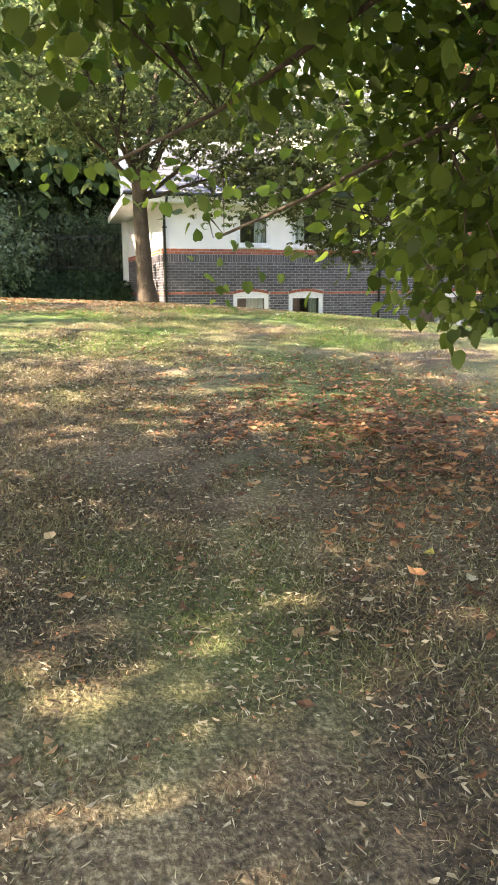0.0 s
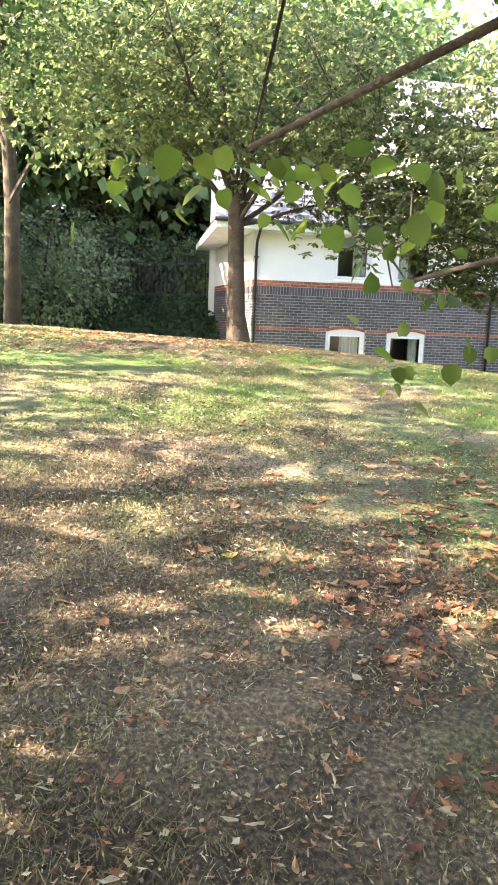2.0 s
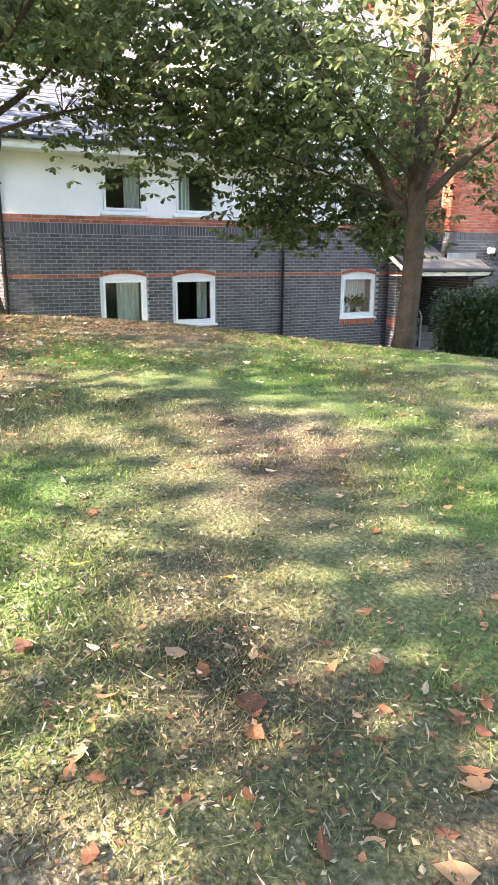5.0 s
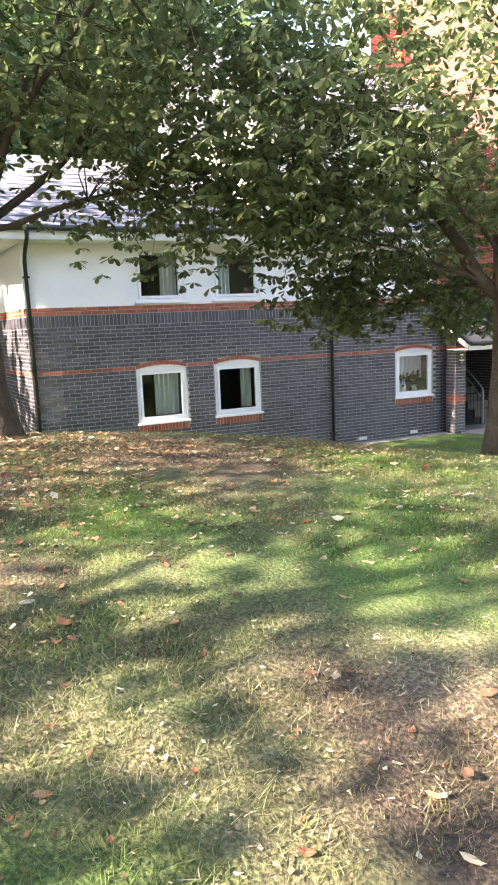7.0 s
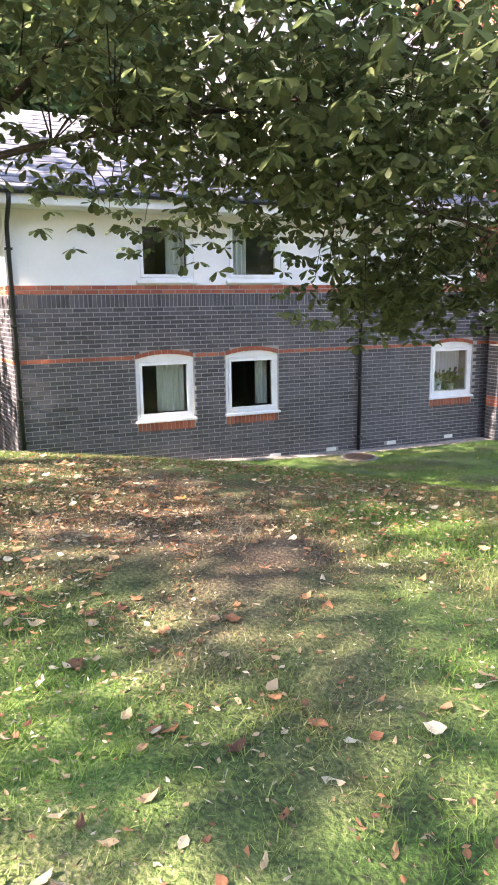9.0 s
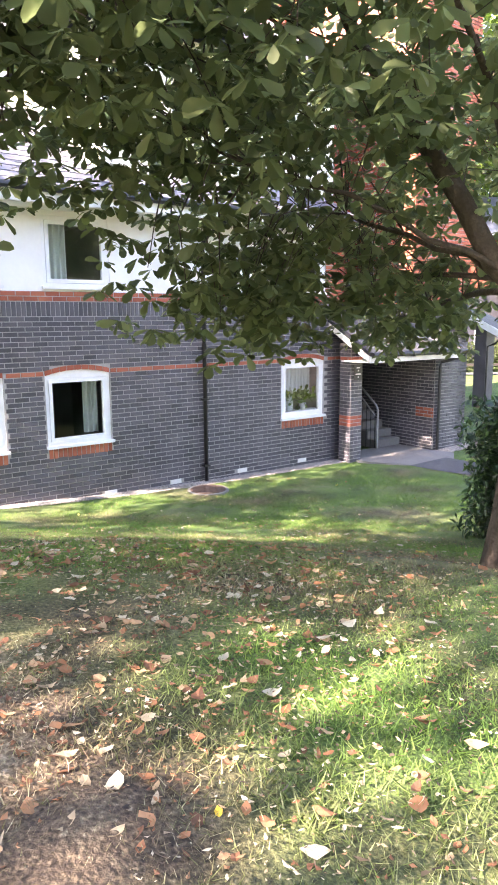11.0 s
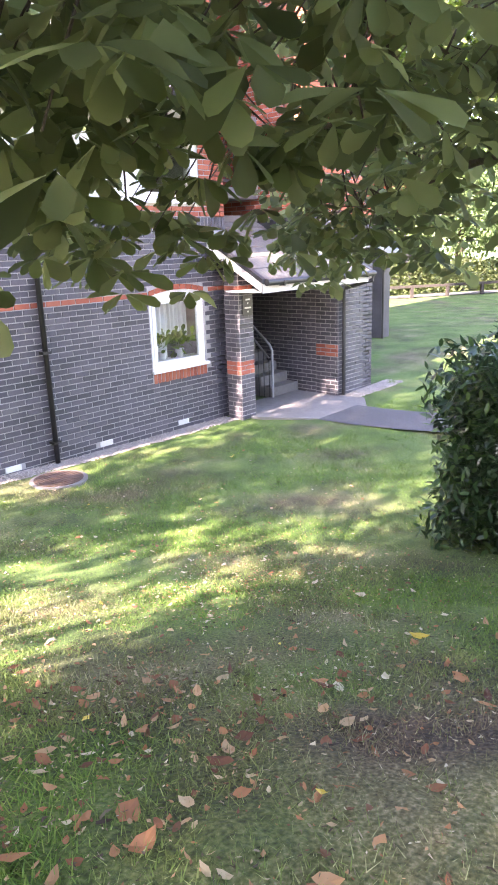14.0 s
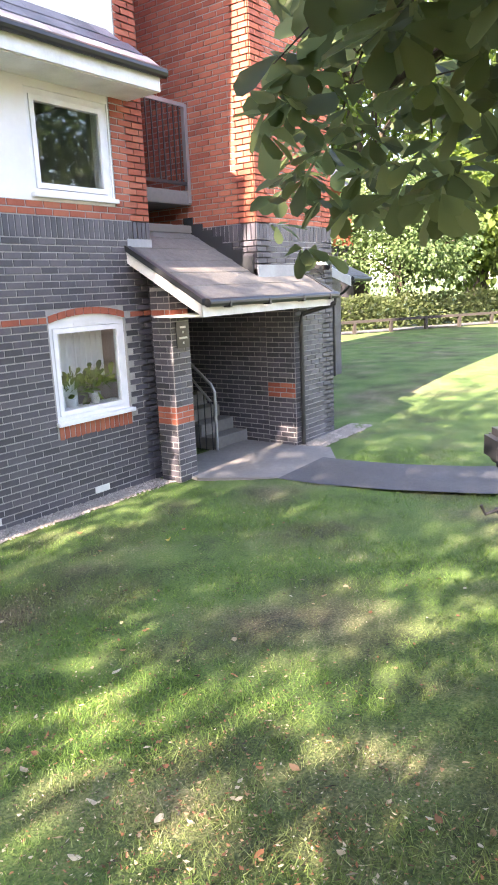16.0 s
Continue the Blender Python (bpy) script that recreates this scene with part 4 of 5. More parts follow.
def floodlight():
    host = thing("floodlight", "white floodlight and black sensor fixed to the brick tower", "floodlight")
    part("arm", box(15.9, 15.96, TY - 0.1, TY, 1.9, 1.96), BLACK_PLASTIC, host)
    part("lamp_head", box(15.78, 15.98, TY - 0.22, TY - 0.08, 1.95, 2.1, bevel=0.02), UPVC, host)
    part("sensor", box(16.06, 16.16, TY - 0.16, TY, 1.88, 2.0, bevel=0.02), BLACK_PLASTIC, host)
    part("cable", tube([(16.1, TY - 0.02, 1.9), (16.12, TY - 0.03, 1.78), (15.95, TY - 0.02, 1.86)], 0.008, 6), BLACK_PLASTIC, host)


floodlight()


def scooter():
    """A parked motor scooter, its top box and back wheel towards the lawn."""
    host = thing("motor_scooter", "black motor scooter with a top box parked on the grass", "scooter")
    x, y = 12.2, 14.93
    host.matrix_world = pose(x, y, gz(x, y), 0, 0, -52)

    def wheel(px):
        bm = bmesh.new()
        bmesh.ops.create_cone(bm, cap_ends=True, segments=24, radius1=0.23, radius2=0.23, depth=0.1, matrix=pose(px, 0, 0.23, 90))
        bmesh.ops.bevel(bm, geom=bm.edges[:], offset=0.02, segments=2, affect="EDGES")
        w = part("wheel", bm, BLACK_PLASTIC, host)
        bm = bmesh.new()
        bmesh.ops.create_cone(bm, cap_ends=True, segments=20, radius1=0.13, radius2=0.13, depth=0.11, matrix=pose(px, 0, 0.23, 90))
        part("rim", bm, STEEL, w)
    wheel(0.3)
    wheel(1.5)
    part("top_box", box(-0.08, 0.28, -0.2, 0.2, 0.84, 1.12, bevel=0.06), BLACK_PLASTIC, host)
    part("rack", box(0.0, 0.4, -0.08, 0.08, 0.8, 0.84), DARK_PAINT, host)
    part("seat", box(0.3, 0.95, -0.14, 0.14, 0.68, 0.8, bevel=0.05), BLACK_PLASTIC, host)
    part("body", box(0.12, 0.85, -0.17, 0.17, 0.38, 0.68, bevel=0.08), DARK_PAINT, host)
    part("footboard", box(0.8, 1.3, -0.18, 0.18, 0.28, 0.34, bevel=0.02), DARK_PAINT, host)
    part("leg_shield", box(1.22, 1.32, -0.2, 0.2, 0.3, 0.95, bevel=0.04), DARK_PAINT, host)
    part("handlebar", tube([(1.2, -0.33, 1.02), (1.27, 0, 1.0), (1.2, 0.33, 1.02)], 0.018, 8), BLACK_PLASTIC, host)
    part("fork", tube([(1.28, 0, 1.0), (1.5, 0, 0.23)], 0.03, 8), STEEL, host)
    part("mudguard", box(-0.02, 0.2, -0.06, 0.06, 0.42, 0.46, bevel=0.015), BLACK_PLASTIC, host)
    part("number_plate_bracket", tube([(0.02, 0, 0.46), (-0.1, 0, 0.42), (-0.14, 0, 0.5)], 0.014, 8), BLACK_PLASTIC, host)
    part("exhaust", tube([(0.75, -0.18, 0.25), (0.3, -0.2, 0.3), (0.0, -0.2, 0.38)], [0.02, 0.05, 0.05], 10), STEEL, host)
    part("rear_light", box(0.06, 0.1, -0.07, 0.07, 0.62, 0.68, bevel=0.01), RED_BRICK, host)


scooter()

# ---- trees and hedges ----


tree("tree", "young broadleaf tree leaning beside the building", (1.82, 13.0, gz(1.82, 13.0)), 8, 0.165, (-0.2, 0.0),
     [(2.1, (-0.6, -0.3, 5.2), 0.075), (2.0, (0.5, 0.3, 5.6), 0.085), (1.9, (2.2, 0.2, 3.8), 0.04), (2.2, (-2.2, 0.4, 4.2), 0.045), (1.85, (1.2, -1.8, 3.9), 0.035), (2.1, (0.3, 2.0, 4.4), 0.04), (2.3, (-1.4, -1.8, 4.4), 0.04), (1.9, (3.2, -0.6, 2.7), 0.026), (2.0, (1.2, 0.6, 4.6), 0.05)],
     [((0.2, -0.4, 3.9), (2.7, 1.9, 1.5), 6.5), ((2.4, -0.8, 3.0), (1.9, 1.6, 1.0), 3.6), ((-2.0, -0.4, 3.7), (1.9, 1.6, 1.2), 3.0), ((3.5, -0.4, 2.25), (1.2, 1.2, 0.45), 0.8), ((2.2, 0.1, 2.2), (1.7, 1.2, 0.6), 1.5), ((0, 0, 5.9), (1.9, 1.9, 1.3), 1.2)],
     LEAF_DARK, 0.098, 44000, 3, "spoon", clump=0.28, low=1.5)


def by_the_walk(x, y, z):
    """True close to the line walked under the second tree, and beyond its crown."""
    u = np.clip(((x - 2.4) * 4.3 + (y - 8.5) * 4.8) / (4.3 ** 2 + 4.8 ** 2), 0, 1)
    near = (np.hypot(x - 2.4 - 4.3 * u, y - 8.5 - 4.8 * u) < 0.33) & (z < 2.25) & (u < 0.97)
    front = (x > 6.95) & (y - 13.29 > 0.66 * (x - 6.6)) & (z < 4.5)
    ahead = (np.hypot(x - 7.15, y - 13.5) < 0.5) & (z < 2.7)
    return near | ahead | front | ((y > 14.9) & (x < 7.7) & (z < 4)) | (y > 15.4)


SECOND = Vector((7.0, 11.72, gz(7.0, 11.72)))


def from_second(*p):
    return tuple(Vector(p) - SECOND)


tree("tree", "broadleaf tree with low spreading boughs over the lawn", tuple(SECOND), 8, 0.15, (0.0, 0.0),
     [(2.0, (0.1, 0.0, 6.0), 0.1), (1.75, (-1.4, 1.0, 4.4), 0.075), (1.85, from_second(6.4, 13.2, 3.0), 0.022), (1.9, (1.6, 1.4, 3.4), 0.06), (2.0, (2.0, -1.0, 3.8), 0.06), (2.1, (-0.8, -2.0, 3.8), 0.06), (2.2, (-2.4, -0.8, 3.4), 0.02), (1.9, from_second(8.7, 14.25, 2.2), 0.022), (1.9, from_second(5.2, 12.7, 3.2), 0.018), (1.95, from_second(7.6, 14.0, 2.5), 0.018)],
     [((0, 0, 4.0), (2.9, 2.9, 1.5), 4.4), ((-2.0, 0.3, 3.05), (1.9, 1.8, 0.8), 1.9), ((0.2, 2.2, 3.0), (1.6, 1.3, 0.75), 1.6), ((2.0, 0.4, 3.2), (1.8, 2.0, 1.1), 2), ((0, 0, 5.9), (2.4, 2.4, 1.4), 2.2),
      (from_second(6.4, 13.1, 2.55), (1.5, 0.8, 0.42), 1.5), (from_second(8.4, 13.8, 2.4), (0.9, 0.7, 0.4), 0.7), (from_second(6.5, 13.5, 2.15), (0.4, 0.2, 0.2), 0.22), (from_second(5.5, 12.65, 2.35), (0.5, 0.4, 0.2), 0.25), (from_second(8.75, 14.25, 2.1), (0.3, 0.3, 0.12), 0.22), (from_second(7.05, 13.45, 2.15), (0.25, 0.2, 0.12), 0.15), (from_second(7.7, 14.0, 2.2), (0.45, 0.4, 0.18), 0.16)],
     LEAF_DARK, 0.106, 38000, 5, "spoon", clump=0.22, low=1.3, clear=by_the_walk)
LIME = Vector((2.9, -3.2, gz(2.9, -3.2)))


def from_lime(*p):
    return tuple(Vector(p) - LIME)


tree("tree", "lime tree with low hanging leafy branches", tuple(LIME), 9, 0.2, (0.0, 0.0),
     [(2.4, from_lime(-1.4, 2.2, 3.1), 0.06), (2.5, from_lime(0.7, 3.0, 3.0), 0.06), (2.2, from_lime(1.7, 3.0, 2.5), 0.045), (2.1, from_lime(2.6, 2.6, 2.3), 0.045), (2.6, from_lime(-2.6, 0.5, 4.2), 0.07), (2.6, (0.2, 0.2, 6.5), 0.12), (2.4, (2.6, -0.6, 4.4), 0.07), (2.3, from_lime(1.15, 3.9, 1.75), 0.014), (2.45, from_lime(0.45, 3.3, 2.05), 0.012), (2.5, from_lime(-2.4, 2.6, 2.8), 0.035)],
     [(from_lime(0.2, 2.3, 2.75), (2.6, 1.4, 0.65), 4.2), (from_lime(2.15, 2.3, 1.95), (0.75, 1.0, 0.7), 2.0), (from_lime(1.0, 3.75, 1.62), (0.3, 0.3, 0.25), 0.022), (from_lime(0.5, 3.3, 1.98), (0.28, 0.2, 0.08), 0.022), (from_lime(1.15, 3.6, 2.0), (0.25, 0.3, 0.2), 0.018), (from_lime(0.1, 3.2, 2.02), (0.3, 0.2, 0.1), 0.022), (from_lime(-2.2, 2.3, 2.6), (1.4, 1.1, 0.65), 1.6), (from_lime(0.5, 0.5, 4.4), (3.8, 3.6, 1.3), 3.2), ((0, 0, 6.4), (2.4, 2.6, 1.6), 1.4)],
     LEAF_LIME, 0.072, 25000, 9, "round", clump=0.17, low=0.7, clear=lambda x, y, z: ((np.hypot(x - 0.35, y - 2.6) < 0.55) & (z < 2.3)) | ((x < 0.85) & (z < 1.82)) | ((x < 0.95) & (z < 2.0) & (y < 2.6)) | ((x < 1.2) & (y < 1.6) & (z < 2.1)) | (y > 4.1) | ((y > 2.9) & (z > 2.05) & (z < 3.4)))


def bank_trees():
    """Shrubs, ivy bank, railings, tall trees that close the place, and added shade trees."""
    rng = np.random.default_rng(21)
    bank = thing("ivy_bank", "steep bank overgrown with dark ivy", "ivy bank", kind="structure")
    bm = bmesh.new()
    rows = []
    for j in range(10):
        v = j / 9
        row = []
        for i in range(40):
            x = -16 + i * 18.6 / 39
            y = 22.4 + 3.4 * v - 0.12 * (x - 2)
            row.append(bm.verts.new((x, y, 0.2 + 2.0 * v ** 0.8 + rng.normal() * 0.06)))
        rows.append(row)
    for a, b in zip(rows, rows[1:]):
        for i in range(39):
            bm.faces.new((a[i], a[i + 1], b[i + 1], b[i]))
    part("soil", bm, IVY, bank)
    n = 16000
    u, v = rng.uniform(0, 1, n), rng.uniform(-0.02, 1, n)
    x = -16 + 18.6 * u
    pts = np.stack([x, 22.4 + 3.4 * v - 0.12 * (x - 2) - 0.05, 0.22 + 2.0 * np.maximum(v, 0) ** 0.8 + rng.uniform(0, 0.14, n)], 1)
    leaf_cloud(pts, np.tile([0, -0.9, 0.1], (n, 1)), 0.13, rng, IVY, "ivy_leaves", bank, "far", 0.2)["kind"] = "stuff"
    fence = thing("railings", "dark metal railings on top of the ivy bank", "railings")
    for i in range(110):
        x = -14 + i * 0.15
        y = 25.9 - 0.12 * (x - 2)
        part("bar", box(x, x + 0.022, y, y + 0.022, 2.1, 3.55), DARK_PAINT, fence)
    for z in (2.35, 3.4):
        bm = bmesh.new()
        v = [bm.verts.new((x, 25.9 - 0.12 * (x - 2) + k, zz)) for zz in (z, z + 0.04) for x, k in ((-14, 0.02), (2.4, 0.02), (2.4, 0.05), (-14, 0.05))]
        for f in ((0, 1, 2, 3), (7, 6, 5, 4), (0, 4, 5, 1), (1, 5, 6, 2), (2, 6, 7, 3), (3, 7, 4, 0)):
            bm.faces.new([v[i] for i in f])
        part("rail", bm, DARK_PAINT, fence)

    wood = thing("undergrowth", "dense dark undergrowth at the foot of the woods", "undergrowth", kind="structure")
    n = 16000
    pts = np.stack([rng.uniform(-22, 7, n), rng.uniform(28.5, 33, n), rng.uniform(0, 5.5, n)], 1)
    leaf_cloud(pts, np.tile([0, -0.7, 0.2], (n, 1)), 0.42, rng, IVY, "foliage", wood, "far", 0.2)["kind"] = "stuff"
    part("bank", box(-24, 8, 33.2, 34, 0, 6), IVY, wood)

    def mass(name, label, base, size, n, leaf, mat, seed, trunk=True, lobes=7, girth=0.035):
        g = np.random.default_rng(seed)
        host = thing(name, label, "tree" if trunk else "shrub")
        host.location = base
        sx, sy, sz = size
        if trunk:
            h = sz * 0.75
            smooth(part("trunk", tube([(0, 0, -0.3), (0.05, 0.1, h * 0.3), (-0.1, 0, h * 0.65), (0, 0.1, h)], [sz * girth, sz * girth * 0.75, sz * girth * 0.5, 0.04], 10), BARK, host))
            for i in range(7):
                a = i * 2.4
                z = h * (0.3 + 0.08 * i)
                part("limb", tube([(0, 0, z), (math.cos(a) * sx * 0.3, math.sin(a) * sy * 0.3, z + sz * 0.1), (math.cos(a) * sx * 0.7, math.sin(a) * sy * 0.7, z + sz * 0.15)], [sz * girth * 0.34, sz * girth * 0.22, 0.02], 6), BARK, host)
        else:
            for i in range(5):
                a = i * 1.3
                part("stem", tube([(0.2 * math.cos(a), 0.2 * math.sin(a), -0.4), (sx * 0.25 * math.cos(a), sy * 0.25 * math.sin(a), sz * 0.35), (sx * 0.5 * math.cos(a), sy * 0.5 * math.sin(a), sz * 0.7)], [0.07, 0.05, 0.02], 7), BARK, host)
        lob = g.normal(size=(lobes, 3))
        lob /= np.linalg.norm(lob, axis=1)[:, None]
        lob = lob * np.array([sx, sy, sz * 0.32]) * 0.62 + np.array([0, 0, sz * (0.6 if trunk else 0.45)])
        k = g.integers(0, lobes, n // 14)
        p = g.normal(size=(len(k), 3))
        p /= np.linalg.norm(p, axis=1)[:, None]
        p *= (g.uniform(0.3, 1, len(p)) ** 0.35)[:, None]
        d = p.copy()
        p = lob[k] + p * np.array([sx, sy, sz * 0.36]) * 0.55
        pts = np.repeat(p, 14, 0) + g.normal(size=(len(p) * 14, 3)) * leaf * 1.6
        d = np.repeat(d, 14, 0)
        keep = pts[:, 2] > (sz * 0.18 if trunk else 0.0)
        leaf_cloud(pts[keep], d[keep], leaf, g, mat, "crown", host, "far", 0.35)
    for i, (x, y, s, h) in enumerate(((-3.0, 23.4, 2.4, 5.0), (-6.2, 21.5, 3.0, 7.0), (-9.5, 17.5, 3.2, 8.0), (-0.6, 28.0, 2.6, 6.0), (2.2, 28.2, 2.4, 5.5), (-4.6, 28.5, 3.0, 6.5))):
        mass("shrub", "tall grey-green shrub spilling over the bank", (x, y, 0.4), (s, s * 0.9, h), 9000, 0.15, LEAF_SHRUB, 40 + i, trunk=False, lobes=9)
    for i, (x, y, s, h) in enumerate(((-1.5, 30, 4.5, 13), (-7, 29, 5, 14), (-12, 24, 5, 13), (4.5, 33, 5, 14.5), (10, 36, 5.5, 15), (17, 38, 6, 15), (24, 42, 6, 15), (1.5, 32, 4.5, 17.5), (7.5, 35, 5, 18), (14, 39, 6, 18.5))):
        mass("tree", "tall leafy woodland tree behind the building" if y > 28 else "tall leafy woodland tree at the lawn's edge", (x, y, 0.0), (s, s, h), 8500, 0.55, LEAF_FAR, 60 + i, lobes=11)
    # Added western trees, mostly out of view, sized to cast dappled shade.
    edge = ((-5.5, -4.0, 3.0, 8.5, 4200), (-5.2, 0.4, 2.9, 9.0, 13000), (-5.6, 4.4, 2.9, 11.0, 7000), (-6.4, 7.8, 3.2, 13.5, 5600), (-6.6, 11.6, 3.0, 13.5, 6200),
            (-2.6, 17.1, 3.1, 17.0, 15000), (-11.5, 17.0, 3.2, 11.0, 6200))
    for i, (x, y, s, h, n) in enumerate(edge):
        mass("tree", "leafy tree added at the lawn's western edge for dappled shade", (x, y, 0.0), (s, s, h), n, 0.17 if i != 5 else 0.2, LEAF_FAR, 120 + i, lobes=20, girth=0.012)
    for i, (x, y, s, h) in enumerate(((15, -6, 5, 13), (22, -2, 5.5, 15), (29, 3, 5, 13), (7, -12, 5.5, 14), (-2, -13, 5, 13))):
        mass("tree", "tall leafy tree along the lawn's southern edge", (x, y, -0.6), (s, s, h), 5000, 0.42, LEAF_FAR, 160 + i, lobes=11, girth=0.02)
    for i, (x, y, s, h) in enumerate(((38, 27.5, 3.6, 7.5), (44, 25.5, 4.2, 9), (52, 22, 5, 12), (46, 34, 8, 25), (60, 14, 7, 20), (56, 30, 9, 27), (70, 22, 9, 27), (31, 37, 7, 23), (39, 38, 8, 26))):
        mass("tree", "small dark green leafy tree behind the far hedge" if i == 0 else "bright green leafy tree beyond the knee rail", (x, y, -0.4), (s, s, h), 18000 if i == 0 else 12000, 0.2 if i == 0 else 0.44, LEAF_FAR if i == 0 else LEAF_LIME, 80 + i, lobes=12)


bank_trees()


def laurel(name, label, base, size, n, seed, leaf=0.12):
    rng = np.random.default_rng(seed)
    host = thing(name, label, "hedge")
    host.location = base
    sx, sy, sz = size
    for i in range(5):
        a = i * 1.3
        part("stem", tube([(0.2 * math.cos(a), 0.2 * math.sin(a), -0.1), (sx * 0.3 * math.cos(a), sy * 0.3 * math.sin(a), sz * 0.4), (sx * 0.4 * math.cos(a), sy * 0.4 * math.sin(a), sz * 0.8)], [0.03, 0.02, 0.01], 6), BARK, host)
    bm = bmesh.new()
    bmesh.ops.create_icosphere(bm, subdivisions=3, radius=1.0)
    for v in bm.verts:
        c = v.co
        k = max(abs(c.x), abs(c.y), abs(c.z)) ** 0.8
        c /= k
        c.x, c.y, c.z = c.x * sx * 0.72, c.y * sy * 0.72, max(0.02, c.z * sz * 0.42 + sz * 0.45)
    part("inner_leaves", bm, IVY, host)
    p = rng.normal(size=(n, 3))
    p /= np.linalg.norm(p, axis=1)[:, None]
    k = np.abs(p).max(1) ** 0.92
    d = p.copy()
    p = p / k[:, None] * rng.uniform(0.72, 1.0, n)[:, None] * np.array([sx, sy, sz / 2]) + np.array([0, 0, sz / 2])
    p += 0.06 * np.sin(p[:, [1, 2, 0]] * 6)
    p = p[p[:, 2] > 0.03]
    leaf_cloud(p, d[:len(p)], leaf, rng, LEAF_LAUREL, "leaves", host, "lance", 0.1)
    return host


laurel("hedge", "dense clipped dark green laurel hedge on the lawn", (10.35, 13.2, gz(10.35, 13.2) - 0.05), (0.8, 0.83, 1.75), 24000, 31, 0.1)


def far_side():
    """Knee rail, hedge and the brick house beyond the far lawn."""
    a, b = Vector((28.0, 29.8, 0)), Vector((46.0, 18.7, 0))
    rail = thing("knee_rail", "low dark timber knee rail along the path", "fence")
    d = (b - a)
    n = 12
    ang = math.degrees(math.atan2(d.y, d.x))
    for i in range(n + 1):
        p = a + d * i / n
        ob = part("post", box(-0.06, 0.06, -0.06, 0.06, -0.2, 0.5), WOOD, rail)
        ob.matrix_world = pose(p.x, p.y, gz(p.x, p.y), 0, 0, ang)
    ob = part("rail", box(0, d.length, -0.05, 0.05, 0.45, 0.56), WOOD, rail)
    ob.matrix_world = pose(a.x, a.y, -0.44, 0, 0, ang)
    bm = bmesh.new()
    n2 = Vector((-d.y, d.x, 0)).normalized()
    v = [bm.verts.new(tuple(p + Vector((0, 0, -0.41)))) for p in (a + n2 * 0.1, b + n2 * 0.1, b + n2 * 1.5, a + n2 * 1.5)]
    bm.faces.new(v)
    tagged(part("pavement_far", bm, ASPHALT), "narrow pavement behind the knee rail", "pavement", kind="structure")
    rng = np.random.default_rng(12)
    host = thing("far_hedge", "long trimmed green hedge behind the knee rail", "hedge")
    n = 14000
    u = rng.uniform(0, 1, n)
    w = rng.uniform(1.7, 3.0, n)
    z = rng.uniform(-0.4, 1.0, n) + 0.08 * np.sin(u * 60)
    base = np.array(a)[None] + np.array(d)[None] * u[:, None] + np.array(n2)[None] * w[:, None]
    pts = np.stack([base[:, 0], base[:, 1], z], 1)
    leaf_cloud(pts, np.tile([-0.3, -0.6, 0.4], (n, 1)), 0.2, rng, LEAF_DARK, "leaves", host, "far", 0.0)
    m = Matrix.Translation((33.5, 31.8, 0)) @ Matrix.Rotation(radians(-20), 4, "Z")
    house = thing("brick_house", "distant red brick house with a grey brick base", "house")
    house.matrix_world = m
    part("wall", box(0, 5, 0, 8, -0.6, 3.4), BLUE_BRICK, house)
    part("wall", box(0, 5, 0.01, 8, 3.4, 6.2), RED_BRICK, house)
    bm = bmesh.new()
    v = [bm.verts.new(p) for p in ((-0.4, -0.5, 6.1), (5.4, -0.5, 6.1), (5.4, 4, 9.0), (-0.4, 4, 9.0), (5.4, 8.5, 6.1), (-0.4, 8.5, 6.1))]
    for f in ((0, 1, 2, 3), (3, 2, 4, 5), (0, 3, 5), (1, 4, 2)):
        bm.faces.new([v[i] for i in f])
    part("roof", bm, SLATE, house)
    for i in range(1):
        win = part("window", box(1.2 + i * 2.6, 2.3 + i * 2.6, -0.03, 0.05, 0.2, 1.5), UPVC, house)
        part("pane", box(1.3 + i * 2.6, 2.2 + i * 2.6, -0.045, -0.03, 0.3, 1.4), GLASS, win)


far_side()


def next_porch():
    """The porch of the next block, past the stair tower."""
    host = thing("far_porch", "white-edged porch canopy on a brown brick pier", "porch")
    part("pier", box(21.2, 21.62, 21.6, 22.0, -0.6, 1.95), BLUE_BRICK, host)
    bm = bmesh.new()
    v = [bm.verts.new((x, y, z + k)) for k in (0, 0.07) for x, y, z in ((21.0, 21.0, 1.75), (21.9, 21.0, 1.75), (21.9, 22.4, 2.4), (21.0, 22.4, 2.4))]
    for f in ((0, 1, 2, 3), (7, 6, 5, 4), (0, 4, 5, 1), (1, 5, 6, 2), (2, 6, 7, 3), (3, 7, 4, 0)):
        bm.faces.new([v[i] for i in f])
    part("roof_felt", bm, FELT, host)
    bm = bmesh.new()
    v = [bm.verts.new((x, y, z)) for x in (20.97, 21.0) for y, z in ((20.98, 1.6), (22.4, 2.25), (22.4, 2.46), (20.98, 1.81))]
    for f in ((0, 1, 2, 3), (7, 6, 5, 4), (0, 4, 5, 1), (1, 5, 6, 2), (2, 6, 7, 3), (3, 7, 4, 0)):
        bm.faces.new([v[i] for i in f])
    part("bargeboard", bm, PAINTED, host)
    part("gutter", tube([(21.0, 20.95, 1.76), (21.9, 20.95, 1.74)], 0.05, 8), BLACK_PLASTIC, host)
    part("downpipe", tube([(21.1, 20.95, 1.7), (21.2, 21.3, 1.45), (21.2, 21.55, 1.35), (21.2, 21.55, -0.5)], 0.034, 8), BLACK_PLASTIC, host)


next_porch()


